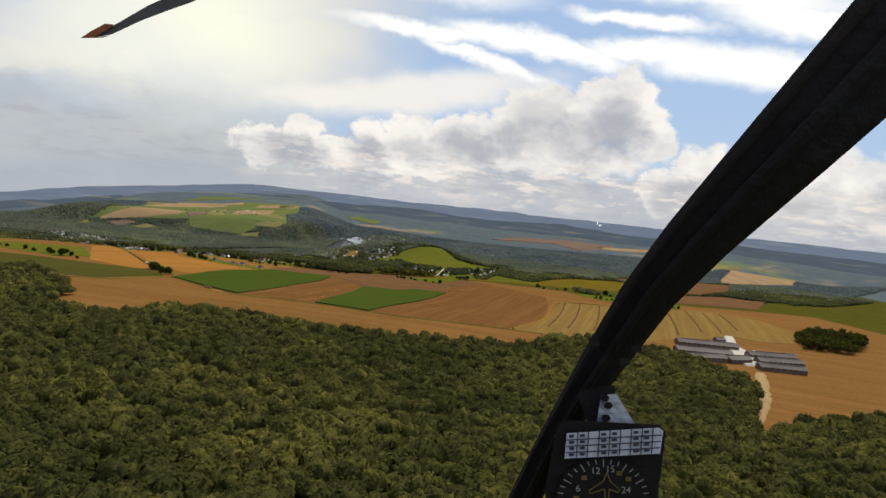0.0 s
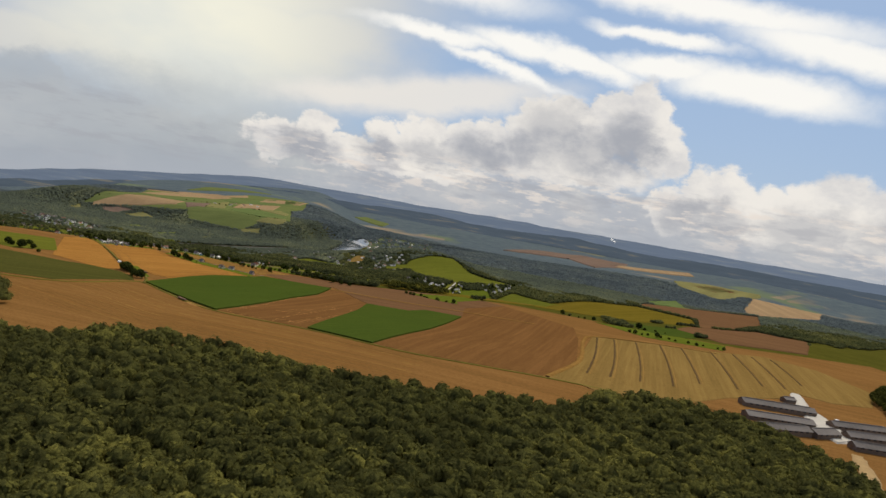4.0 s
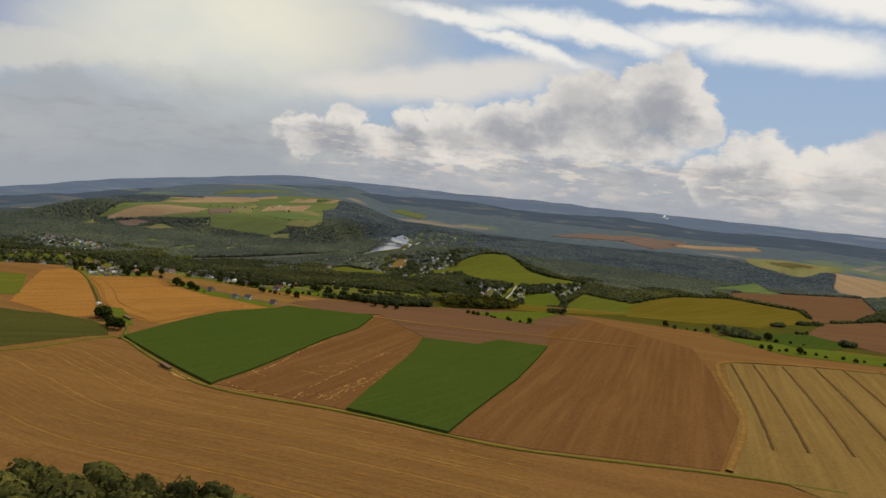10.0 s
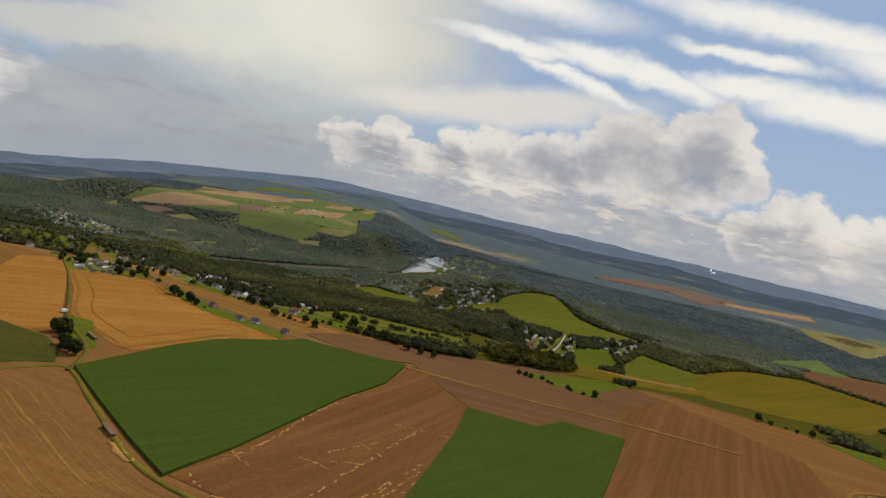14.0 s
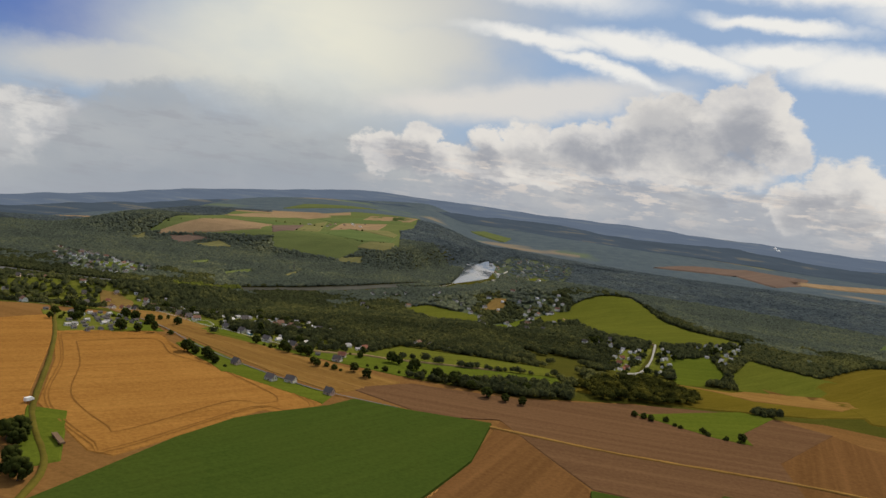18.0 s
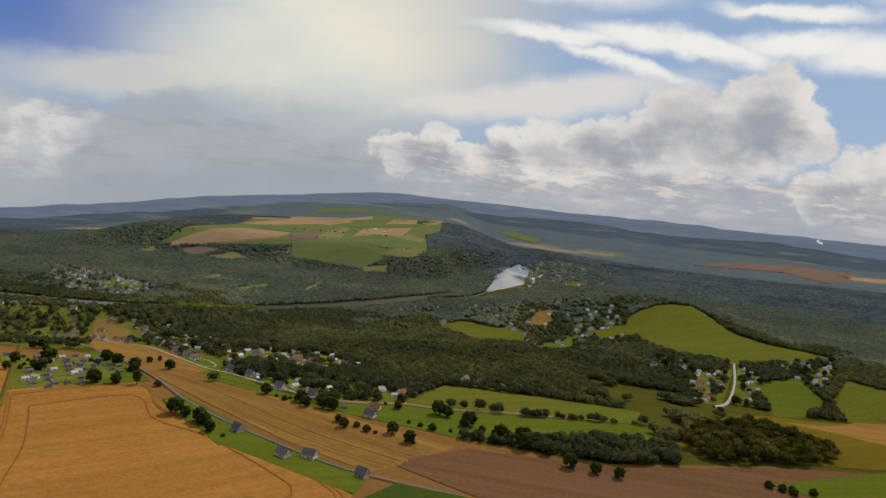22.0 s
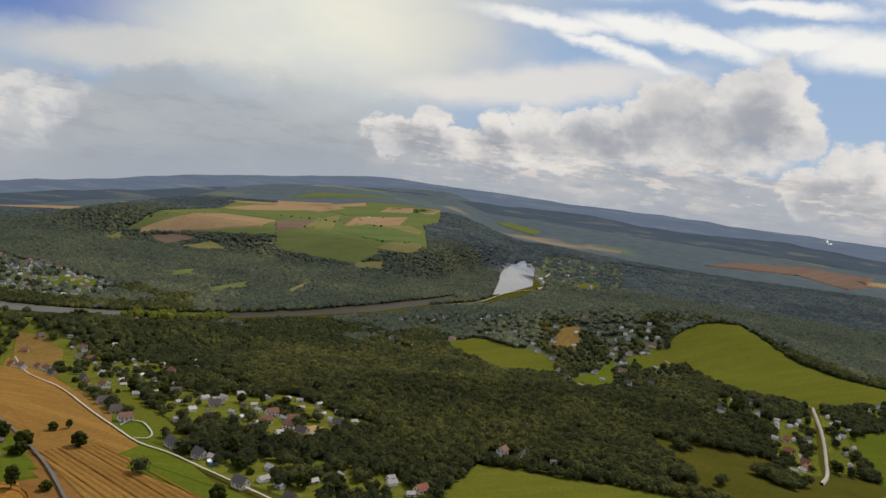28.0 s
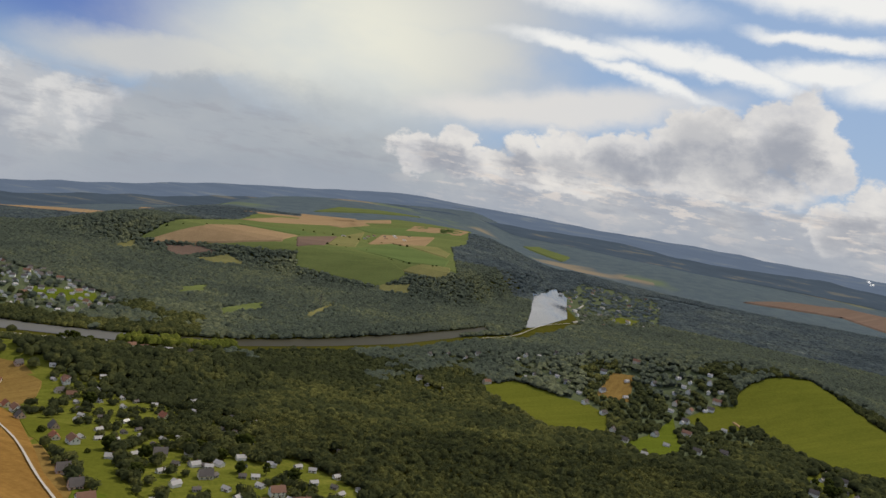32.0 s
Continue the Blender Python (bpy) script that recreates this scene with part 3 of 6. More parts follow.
def inside(x, y, poly):
    hit = False
    for (x0, y0), (x1, y1) in zip(poly, poly[1:] + poly[:1]):
        if (y0 > y) != (y1 > y) and x < (x1 - x0) * (y - y0) / (y1 - y0) + x0:
            hit = not hit
    return hit


# near plateau: stubble all over, other crops laid on it
PLATEAU = [(-330, 640), (-203, 670), (-150, 600), (-94, 640), (-19, 622), (44, 590), (122, 574), (202, 574), (256, 624), (300, 645), (380, 600), (392, 498),
           (285, 364), (344, 400), (446, 436), (700, 520), (900, 760), (900, 1060), (650, 1030), (505, 1086), (420, 1140), (340, 1180), (190, 1180), (95, 1160), (15, 1175),
           (-40, 1200), (-130, 1230), (-200, 1270), (-260, 1300), (-330, 1300), (-420, 1180), (-520, 1000), (-480, 780)]
draped("field", PLATEAU, M_STUBBLE, "broad harvested wheat field with straw-coloured drill rows", 0.4)
GREEN_A = [(-134, 908), (-104, 996), (-84, 1037), (-67, 1055), (-37, 1082), (-23, 1102), (13, 1094), (66, 1088), (47, 1018), (16, 955), (-30, 826), (-49, 783), (-72, 815)]
GREEN_B = [(32, 741), (92, 934), (107, 995), (157, 982), (183, 1008), (227, 992), (160, 850), (85, 708)]
draped("field", GREEN_A, M_MAIZE, "dense dark green maize field with straight edges", 2.0)
draped("field", GREEN_B, M_MAIZE, "smaller dark green maize field beside tilled ground", 2.0)
draped("field", [(-48, 786), (-30, 826), (16, 955), (47, 1020), (74, 1100), (107, 1000), (92, 934), (32, 741)], M_TILLED,
       "brown tilled stubble plot with pale straw lines", 0.7)
draped("field", [(85, 708), (160, 850), (227, 992), (250, 1075), (330, 1150), (390, 1020), (360, 930), (296, 778), (225, 680), (129, 692)], M_TILLED,
       "wide reddish brown tilled field", 0.7)
draped("field", [(-29, 1130), (28, 1090), (73, 1100), (110, 1000), (160, 985), (183, 1010), (227, 992), (250, 1075), (330, 1150), (290, 1186), (189, 1176), (94, 1154), (15, 1160)],
       M_PLOUGHED, "brown bare field along the edge of the plateau", 0.9)
draped("field", [(393, 963), (475, 962), (560, 960), (648, 976), (691, 924), (679, 817), (610, 745), (560, 742), (532, 768), (500, 737), (415, 705), (330, 650), (275, 640), (255, 668), (230, 676), (296, 778)], M_TRAM,
       "olive stubble field crossed by dark wheel ruts", 0.9)
GOLD = [(-249, 1172), (-195, 1222), (-160, 1175), (-112, 1150), (-42, 1086), (-54, 1062), (-74, 1060), (-122, 968), (-134, 970), (-183, 1022), (-214, 1103)]
draped("field", GOLD, M_GOLD, "golden ripe grain field with faint tramlines", 0.8)
draped("field", [(-300, 1190), (-282, 1235), (-243, 1158), (-195, 1035), (-172, 985), (-190, 960), (-255, 1004)], M_GOLD, "golden stubble field left of the farm track", 0.8)
draped("field", [(-290, 1365), (-212, 1272), (-160, 1247), (-115, 1223), (-58, 1193), (6, 1160), (-13, 1137), (-36, 1114), (-85, 1144), (-143, 1193), (-196, 1246), (-262, 1310)],
       M_STRIP, "long narrow harvested strip between a road and houses", 0.9)
draped("field", [(-420, 1000), (-300, 985), (-228, 968), (-204, 969), (-170, 956), (-154, 935), (-146, 910), (-160, 900), (-203, 844), (-330, 846), (-450, 890)], M_FALLOW, "dark green rough pasture with a fence line", 0.88)
draped("field", [(-185, 1015), (-160, 960), (-148, 945), (-140, 955), (-165, 1015)], M_LUSH, "green triangular meadow patch beside the track", 1.0)
draped("field", [(-440, 1080), (-300, 1010), (-262, 1040), (-300, 1150), (-420, 1130)], M_MEADOW, "bright yellow-green pasture", 0.9)
draped("field", [(457, 1102), (503, 1083), (625, 1029), (590, 981), (493, 1012)], M_LUSH, "bright green narrow crop strip", 0.9)
draped("field", [(640, 1060), (615, 1148), (820, 1380), (1000, 1480), (1060, 1400), (900, 1200), (800, 1080)], M_PLOUGHED, "brown ploughed slope beyond the plateau", 1.2)
draped("field", [(520, 1134), (615, 1148), (639, 1117), (587, 1056), (530, 1055)], M_MAIZE, "dark green crop strip beside a bright one", 1.1)
# slopes and valley
draped("field", [(-25, 1245), (5, 1315), (105, 1304), (150, 1290), (135, 1246), (89, 1243), (48, 1238)], M_MEADOW, "yellow-green mown meadow under the plateau", 0.8)
draped("field", [(-80, 1215), (-25, 1245), (48, 1236), (140, 1244), (140, 1200), (60, 1190), (6, 1178), (-58, 1200)], M_LUSH, "green meadow strip with garden hedges", 0.8)
draped("field", [(181, 1150), (277, 1189), (300, 1180), (251, 1130), (247, 1106), (225, 1114)], M_LUSH, "bright green strip below the copse", 1.2)
draped("field", [(140, 1200), (203, 1285), (300, 1400), (420, 1440), (560, 1400), (420, 1230), (344, 1200), (250, 1190)], M_OLIVE, "olive meadow slope around a dark copse", 0.7)
draped("field", [(262, 1735), (271, 1762), (288, 1779), (330, 1815), (396, 1848), (402, 1798), (414, 1738), (443, 1704), (490, 1683), (520, 1650), (452, 1617), (353, 1580), (308, 1592), (283, 1612), (268, 1671)], M_MEADOW,
       "large bright green hillside meadow", 1.0)
draped("field", [(-3, 1745), (45, 1780), (114, 1722), (126, 1693), (105, 1616), (56, 1604), (35, 1672)], M_MEADOW, "small yellow-green clearing among houses", 1.0)
draped("water", [(100, 2190), (133, 2368), (179, 2695), (262, 2879), (273, 2744), (212, 2395), (126, 2220)], M_WATER, "bright river bend reflecting the sky", 0.9, 20, "river")
CLEAR.append([(95, 2150), (126, 2220), (212, 2395), (273, 2744), (295, 2740), (238, 2380), (158, 2195), (125, 2130)])
draped("water", [(-470, 1692), (-423, 1698), (-351, 1722), (-293, 1754), (-259, 1774), (-176, 1850), (-86, 1956), (-21, 2045), (35, 2138), (40, 2090), (32, 2077), (-21, 1984), (-83, 1897), (-170, 1814), (-251, 1746),
                 (-287, 1722), (-343, 1692), (-440, 1664)], M_BROWN_REACH, "calm brown river reach between wooded banks", 0.4, 20, "river")
draped("water", [(-640, 1690), (-560, 1690), (-470, 1692), (-423, 1698), (-351, 1722), (-310, 1744), (-315, 1708), (-343, 1692), (-440, 1664), (-560, 1655), (-640, 1655)], M_QUAY, "pale grey river reach beside the quay", 0.6, 20, "river")
# low river banks, kept free of tall trees
CLEAR.append([(-460, 1668), (-343, 1694), (-251, 1750), (-170, 1818), (-83, 1900), (-21, 1990), (69, 2094), (129, 2254), (215, 2344), (235, 2344), (150, 2210), (95, 2070), (0, 1965), (-62, 1880), (-150, 1796), (-236, 1728), (-335, 1674), (-460, 1650)])
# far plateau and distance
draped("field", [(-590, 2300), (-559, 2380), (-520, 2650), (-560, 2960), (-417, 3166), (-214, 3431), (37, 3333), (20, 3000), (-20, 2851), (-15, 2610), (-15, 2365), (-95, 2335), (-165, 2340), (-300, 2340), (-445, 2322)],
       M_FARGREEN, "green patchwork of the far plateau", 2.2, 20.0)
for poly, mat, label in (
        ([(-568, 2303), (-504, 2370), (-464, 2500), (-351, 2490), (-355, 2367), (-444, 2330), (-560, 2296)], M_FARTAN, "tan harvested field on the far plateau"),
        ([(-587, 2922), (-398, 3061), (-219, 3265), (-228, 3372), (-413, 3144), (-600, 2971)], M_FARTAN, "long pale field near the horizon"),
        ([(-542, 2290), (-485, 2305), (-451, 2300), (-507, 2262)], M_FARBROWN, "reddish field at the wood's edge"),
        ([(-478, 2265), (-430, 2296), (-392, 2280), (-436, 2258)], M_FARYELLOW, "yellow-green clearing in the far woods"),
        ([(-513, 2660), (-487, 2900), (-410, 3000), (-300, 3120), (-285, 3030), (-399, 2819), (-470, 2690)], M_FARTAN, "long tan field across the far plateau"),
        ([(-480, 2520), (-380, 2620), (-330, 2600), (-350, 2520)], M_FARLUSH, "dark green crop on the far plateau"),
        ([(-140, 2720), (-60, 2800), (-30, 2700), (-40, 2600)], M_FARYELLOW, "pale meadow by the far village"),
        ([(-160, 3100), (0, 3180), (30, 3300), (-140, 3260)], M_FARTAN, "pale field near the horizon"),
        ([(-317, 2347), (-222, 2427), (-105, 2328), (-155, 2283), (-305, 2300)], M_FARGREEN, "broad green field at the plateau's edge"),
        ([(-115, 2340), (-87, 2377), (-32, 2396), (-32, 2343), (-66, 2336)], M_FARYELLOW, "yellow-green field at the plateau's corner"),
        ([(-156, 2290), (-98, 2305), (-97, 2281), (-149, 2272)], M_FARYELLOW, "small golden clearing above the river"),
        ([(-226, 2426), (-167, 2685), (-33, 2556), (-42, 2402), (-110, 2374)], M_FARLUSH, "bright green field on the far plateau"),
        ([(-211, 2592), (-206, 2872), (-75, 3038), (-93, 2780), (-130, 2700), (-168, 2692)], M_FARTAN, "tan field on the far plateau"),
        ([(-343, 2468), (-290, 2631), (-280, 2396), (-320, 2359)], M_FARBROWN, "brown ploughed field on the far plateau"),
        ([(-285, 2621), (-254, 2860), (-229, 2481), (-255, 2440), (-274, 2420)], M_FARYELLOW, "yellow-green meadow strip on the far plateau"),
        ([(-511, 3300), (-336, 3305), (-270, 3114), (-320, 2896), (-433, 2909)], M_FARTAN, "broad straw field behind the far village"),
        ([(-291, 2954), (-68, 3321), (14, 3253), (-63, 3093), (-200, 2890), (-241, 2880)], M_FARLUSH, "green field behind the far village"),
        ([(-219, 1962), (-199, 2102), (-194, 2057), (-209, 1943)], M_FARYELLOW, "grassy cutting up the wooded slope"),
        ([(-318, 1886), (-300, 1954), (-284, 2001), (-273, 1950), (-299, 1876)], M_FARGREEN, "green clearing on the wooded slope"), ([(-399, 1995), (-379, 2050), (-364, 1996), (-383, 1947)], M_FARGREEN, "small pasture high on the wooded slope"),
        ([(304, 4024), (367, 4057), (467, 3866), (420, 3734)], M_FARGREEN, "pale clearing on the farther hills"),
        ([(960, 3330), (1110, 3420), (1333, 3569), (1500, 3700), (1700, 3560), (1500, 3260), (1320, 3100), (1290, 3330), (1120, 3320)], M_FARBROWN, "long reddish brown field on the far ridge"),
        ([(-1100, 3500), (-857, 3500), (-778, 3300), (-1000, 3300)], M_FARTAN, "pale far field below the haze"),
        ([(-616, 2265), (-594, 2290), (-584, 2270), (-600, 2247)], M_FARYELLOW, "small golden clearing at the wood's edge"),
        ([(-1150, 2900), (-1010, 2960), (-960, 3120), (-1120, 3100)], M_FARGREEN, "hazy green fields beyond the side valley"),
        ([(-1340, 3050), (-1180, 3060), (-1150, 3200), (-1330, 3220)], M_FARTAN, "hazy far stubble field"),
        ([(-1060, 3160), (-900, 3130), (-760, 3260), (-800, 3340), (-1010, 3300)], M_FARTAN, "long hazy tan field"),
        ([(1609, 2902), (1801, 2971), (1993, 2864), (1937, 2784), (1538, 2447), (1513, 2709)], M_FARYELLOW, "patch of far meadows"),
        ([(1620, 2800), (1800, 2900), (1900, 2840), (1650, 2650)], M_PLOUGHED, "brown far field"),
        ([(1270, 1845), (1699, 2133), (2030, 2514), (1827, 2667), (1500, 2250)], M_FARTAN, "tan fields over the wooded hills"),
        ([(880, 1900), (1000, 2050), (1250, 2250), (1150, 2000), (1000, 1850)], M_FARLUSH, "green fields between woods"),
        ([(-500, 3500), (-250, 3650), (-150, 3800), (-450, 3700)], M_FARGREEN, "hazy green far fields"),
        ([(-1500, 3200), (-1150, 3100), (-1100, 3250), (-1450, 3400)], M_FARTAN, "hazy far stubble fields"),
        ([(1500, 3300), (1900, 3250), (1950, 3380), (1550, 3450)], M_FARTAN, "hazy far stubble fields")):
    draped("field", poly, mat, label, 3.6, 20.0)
# meadows and gardens on the slopes
for poly, mat, label in (
        ([(-377, 1554), (-355, 1557), (-331, 1542), (-316, 1508), (-314, 1478), (-345, 1490)], M_TRAM, "small golden grain patch above the village road"),
        ([(-300, 1460), (-243, 1440), (-191, 1353), (-142, 1290), (-151, 1287), (-205, 1345), (-262, 1405)], M_MEADOW, "meadow behind the row of houses"),
        ([(-128, 1148), (-112, 1154), (-38, 1108), (-42, 1088), (-60, 1098), (-117, 1131)], M_LUSH, "gardens with lawns around three houses"),
        ([(-200, 1236), (-188, 1226), (-216, 1196), (-232, 1200)], M_LUSH, "lawn between gardens and the road"),
        ([(-170, 1262), (-148, 1252), (-118, 1238), (-128, 1252), (-150, 1276), (-164, 1284)], M_LUSH, "long lawn below the upper road"),
        ([(-108, 1330), (-90, 1352), (-78, 1346), (-82, 1330), (-96, 1322)], M_TRACK, "sandy yard between garden houses"),
        ([(-80, 1370), (-64, 1380), (-50, 1362), (-72, 1352)], M_LUSH, "garden lawn in the woods"),
        ([(200, 1700), (240, 1735), (300, 1740), (262, 1690), (215, 1665)], M_MEADOW, "garden plots beside the big meadow"),
        ([(420, 1500), (470, 1560), (560, 1500), (480, 1420), (400, 1440)], M_MEADOW, "pasture between hamlets"),
        ([(395, 1200), (470, 1180), (562, 1174), (700, 1290), (812, 1394), (880, 1540), (800, 1640), (667, 1600), (526, 1500), (450, 1330)], M_OLIVE, "rolling olive pasture"),
        ([(812, 1394), (922, 1444), (1100, 1600), (1290, 1880), (1150, 2050), (900, 1800), (810, 1660), (890, 1540)], M_PLOUGHED, "brown field over the brow of the hill"),
        ([(282, 1335), (437, 1462), (535, 1443), (480, 1340), (401, 1250), (318, 1248)], M_STRIP, "pale stubble strip below the hamlet"),
        ([(348, 1522), (411, 1554), (409, 1487), (353, 1434), (318, 1412)], M_LUSH, "green pasture between two hamlets"),
        ([(110, 1590), (150, 1640), (190, 1700), (165, 1600), (130, 1560)], M_LUSH, "narrow meadow between gardens"),
        ([(126, 1752), (156, 1815), (178, 1804), (156, 1736)], M_TRAM, "straw-coloured plot among village gardens"),
        ([(-520, 1850), (-460, 1880), (-430, 1830), (-480, 1790)], M_LUSH, "green gardens on the village slope"),
        ([(-200, 1330), (-180, 1326), (-158, 1292), (-168, 1280), (-190, 1302)], M_LUSH, "lawn round a garden drive"),
        ([(300, 2480), (360, 2560), (400, 2540), (340, 2440)], M_MEADOW, "gardens above the river town")):
    draped("field", poly, mat, label, 1.0)

draped("field", [(-392, 1508), (-345, 1502), (-306, 1462), (-262, 1408), (-215, 1345), (-184, 1308), (-200, 1292), (-232, 1300), (-290, 1366), (-345, 1436)], M_TRAM, "olive grass verge between the strip field and the lane", 0.7)
draped("field", [(-232, 1300), (-200, 1292), (-170, 1276), (-150, 1264), (-125, 1247), (-84, 1219), (-58, 1195), (-115, 1224), (-160, 1248), (-212, 1273)], M_LUSH, "long grass strip beside the lane", 0.75)
LANE_CORNER = [(-359, 1509), (-298, 1456), (-221, 1342), (-181, 1298), (-166, 1277), (-160, 1247), (-212, 1270), (-290, 1363)]
draped("field", LANE_CORNER, M_STRIP, "stubble corner between the lane and a lone tree", 0.98)
draped("field", [(-165, 1187), (-160, 1202), (-131, 1175), (-98, 1146), (-90, 1133), (-115, 1127), (-128, 1144), (-145, 1160)], M_LUSH, "rough garden with shrubs beside the country road", 1.05)
draped("field", [(-264, 1308), (-238, 1288), (-193, 1234), (-202, 1226), (-227, 1253), (-254, 1279)], M_LUSH, "bright lawn between the allotments and the road", 1.0)
# roads and tracks
MAIN_ROAD = [(-405, 1505), (-280, 1335), (-226, 1277), (-193, 1241), (-169, 1210), (-149, 1186), (-111, 1154), (-59, 1119), (-34, 1109), (7, 1097)]
FARM_TRACK = [(-319, 1313), (-280, 1235), (-247, 1169), (-217, 1101), (-185, 1021), (-168, 989), (-142, 946), (-134, 900)]
UPPER_ROAD = [(-353, 1510), (-312, 1452), (-266, 1396), (-221, 1337), (-186, 1299), (-168, 1281), (-149, 1271), (-125, 1254), (-84, 1226)]
ribbon("road", [(7, 1097), (60, 1084), (142, 1060), (240, 1040), (330, 1010)], 3.0, M_STRIP, "pale dirt track across the brown field", 1.3, "track", 8, 0.4)
for k in (0.95, 0.92, 0.74):
    cx, cy = -150, 1092
    loop = [(cx + (x - cx) * k, cy + (y - cy) * k) for x, y in GOLD]
    ribbon("road", loop + loop[:1], 0.7, M_TRAMLINE, "faint wheel line round the golden field", 1.0, "tramline", 6, 0.5)
ribbon("road", MAIN_ROAD, 1.4, M_ASPHALT, "narrow grey asphalt country road", 1.4, "road")
ribbon("road", FARM_TRACK, 2.6, M_VERGE, "grassy farm track between grain fields", 1.3, "track")
ribbon("road", UPPER_ROAD, 1.1, M_CONCRETE, "pale lane along a row of houses", 1.6, "road")
ribbon("road", [(-186, 1304), (-185, 1314), (-178, 1314), (-167, 1297), (-166, 1288), (-172, 1286)], 1.0, M_CONCRETE, "pale garden drive in a loop", 1.8, "drive", 3.0)
ribbon("road", [(349, 1580), (324, 1518), (300, 1470), (277, 1430), (252, 1396)], 1.7, M_CONCRETE, "pale gravel lane down to the hamlet", 1.8, "road")
ribbon("road", [(349, 1580), (320, 1596), (290, 1600), (262, 1640), (248, 1700)], 2.5, M_TRACK, "field path along the big meadow", 1.8, "track")
ribbon("road", [(-84, 1226), (-60, 1224), (-23, 1234), (-5, 1231), (33, 1236), (90, 1242)], 2.2, M_TRACK, "pale footpath across the meadow", 1.8, "track")
ribbon("road", [(-330, 838), (-203, 836), (-150, 896), (-134, 903), (-100, 850), (-50, 779), (32, 736), (85, 705), (129, 688), (230, 674), (285, 662)], 3.0, M_VERGE, "grassy baulk along the maize fields", 0.9, "track")
ribbon("road", [(440, 575), (410, 530), (373, 478), (330, 425), (295, 385), (270, 340)], 9.0, M_TRACK, "rutted sandy track along the wood's edge", 1.0, "track", 8, 0.3)
ribbon("road", [(230, 679), (300, 780), (365, 925), (397, 964), (475, 965), (560, 948)], 4.0, M_STRIP, "straw-coloured headland of the rutted field", 1.5, "track")
ribbon("road", [(-262, 1690), (-324, 1680), (-369, 1664), (-450, 1640)], 3.5, M_CONCRETE, "pale riverside road", 2.0, "road")
ribbon("road", [(216, 2360), (262, 2440), (258, 2560), (300, 2680)], 3.0, M_CONCRETE, "pale promenade by the river bend", 3.0, "road")
ribbon("road", [(22, 2012), (75, 2085), (140, 2240), (205, 2330)], 1.4, M_CONCRETE, "pale gravel bank and weir along the river", 2.6, "bank")
for x0, y1 in ((397, 700), (420, 690), (450, 690), (484, 700), (514, 735), (556, 745), (590, 750), (618, 765), (646, 790)):
    line = [(x0 - 0.49 * d + 4 * math.sin(d / 90), 958 - d) for d in range(0, 958 - y1, 30)]
    ribbon("road", line, 1.7, M_RUT, "dark wheel rut across the stubble", 1.25, "rut", 8, 0.3)
    ribbon("road", [(x + 3.2, y) for x, y in line], 0.9, M_WINDROW, "pale straw line beside a wheel rut", 1.2, "windrow", 8, 0.5)
srng = random.Random(3)
for line, gap in (([(-31, 811), (-13, 857), (-5, 887), (4, 919), (27, 975)], 0.45), ([(-29, 825), (-20, 811)], 0.2), ([(-31, 818), (-22, 830), (-16, 848)], 0.3), ([(3, 832), (15, 826)], 0.1), ([(16, 835), (32, 839)], 0.35),
                  ([(15, 849), (40, 880)], 0.4), ([(32, 871), (42, 859)], 0.2), ([(1, 759), (20, 811), (51, 885), (67, 921)], 0.5), ([(15, 761), (39, 809), (65, 860)], 0.5), ([(20, 757), (45, 809), (77, 877), (100, 922)], 0.5),
                  ([(7, 747), (19, 741), (28, 738)], 0.15), ([(24, 768), (33, 790), (46, 820)], 0.45), ([(53, 924), (73, 920), (97, 916)], 0.4), ([(-40, 791), (-29, 774), (-12, 767), (-7, 764)], 0.6),
                  ([(5, 762), (14, 772), (18, 768)], 0.2), ([(25, 760), (52, 815), (84, 880)], 0.7)):
    ribbon("road", [(x + 1.6, y + 0.4) for x, y in line], 1.0, M_TILLED, "shallow dark furrow on the tilled plot", 0.77, "furrow", 4, 0.7)
    for p, w in along(line, 3.2):
        if srng.random() < gap * 0.8:
            continue
        q, c = srng.uniform(0.9, 2.2), p + Vector((srng.uniform(-0.8, 0.8), srng.uniform(-0.8, 0.8)))
        a = c + w * q + Vector((srng.uniform(-0.5, 0.5), srng.uniform(-0.5, 0.5)))
        ribbon("road", [tuple(c - w * q), tuple(c), tuple(a)], srng.uniform(0.35, 0.9), M_STRAW, "pale straw left on the tilled plot", 0.82, "straw", 2, 0.7)
ribbon("road", [(-77, 810), (-71, 801), (-64, 793)], 5.0, M_STRAW, "spread straw beside the maize", 0.9, "straw", 3, 0.5)
# windrows that follow the baulk round the great stubble field
for k in range(26):
    d = 5 + 4.4 * k + srng.uniform(-1.4, 1.4)
    line = [(-250 - 0.2 * d, 850 - 0.9 * d), (-150 - 0.7 * d, 884 - 0.9 * d), (-100 - 0.75 * d, 838 - 0.8 * d), (-50 - 0.55 * d, 777 - 0.85 * d), (32 - 0.4 * d, 734 - 0.9 * d), (129 - 0.35 * d, 686 - 0.9 * d)]
    ribbon("road", line[1:] if k > 14 else line, srng.uniform(0.4, 1.3), M_WINDROW if k % 3 else M_TRAMLINE, "thin windrow of straw following the field's edge", 0.47, "windrow", 6, 0.85)
for k in range(11):
    e = 2.3 * k
    ribbon("road", [(-205 + e, 1252 + 0.8 * e), (-150 + e, 1206 + e), (-90 + e, 1154 + 1.2 * e), (-30 + e, 1120 + 1.2 * e)], (0.35, 0.6, 0.3)[k % 3], M_TILLED if k % 4 == 0 else M_TRAMLINE, "dark wheel line on the strip field", 1.3, "tramline", 8, 0.5)


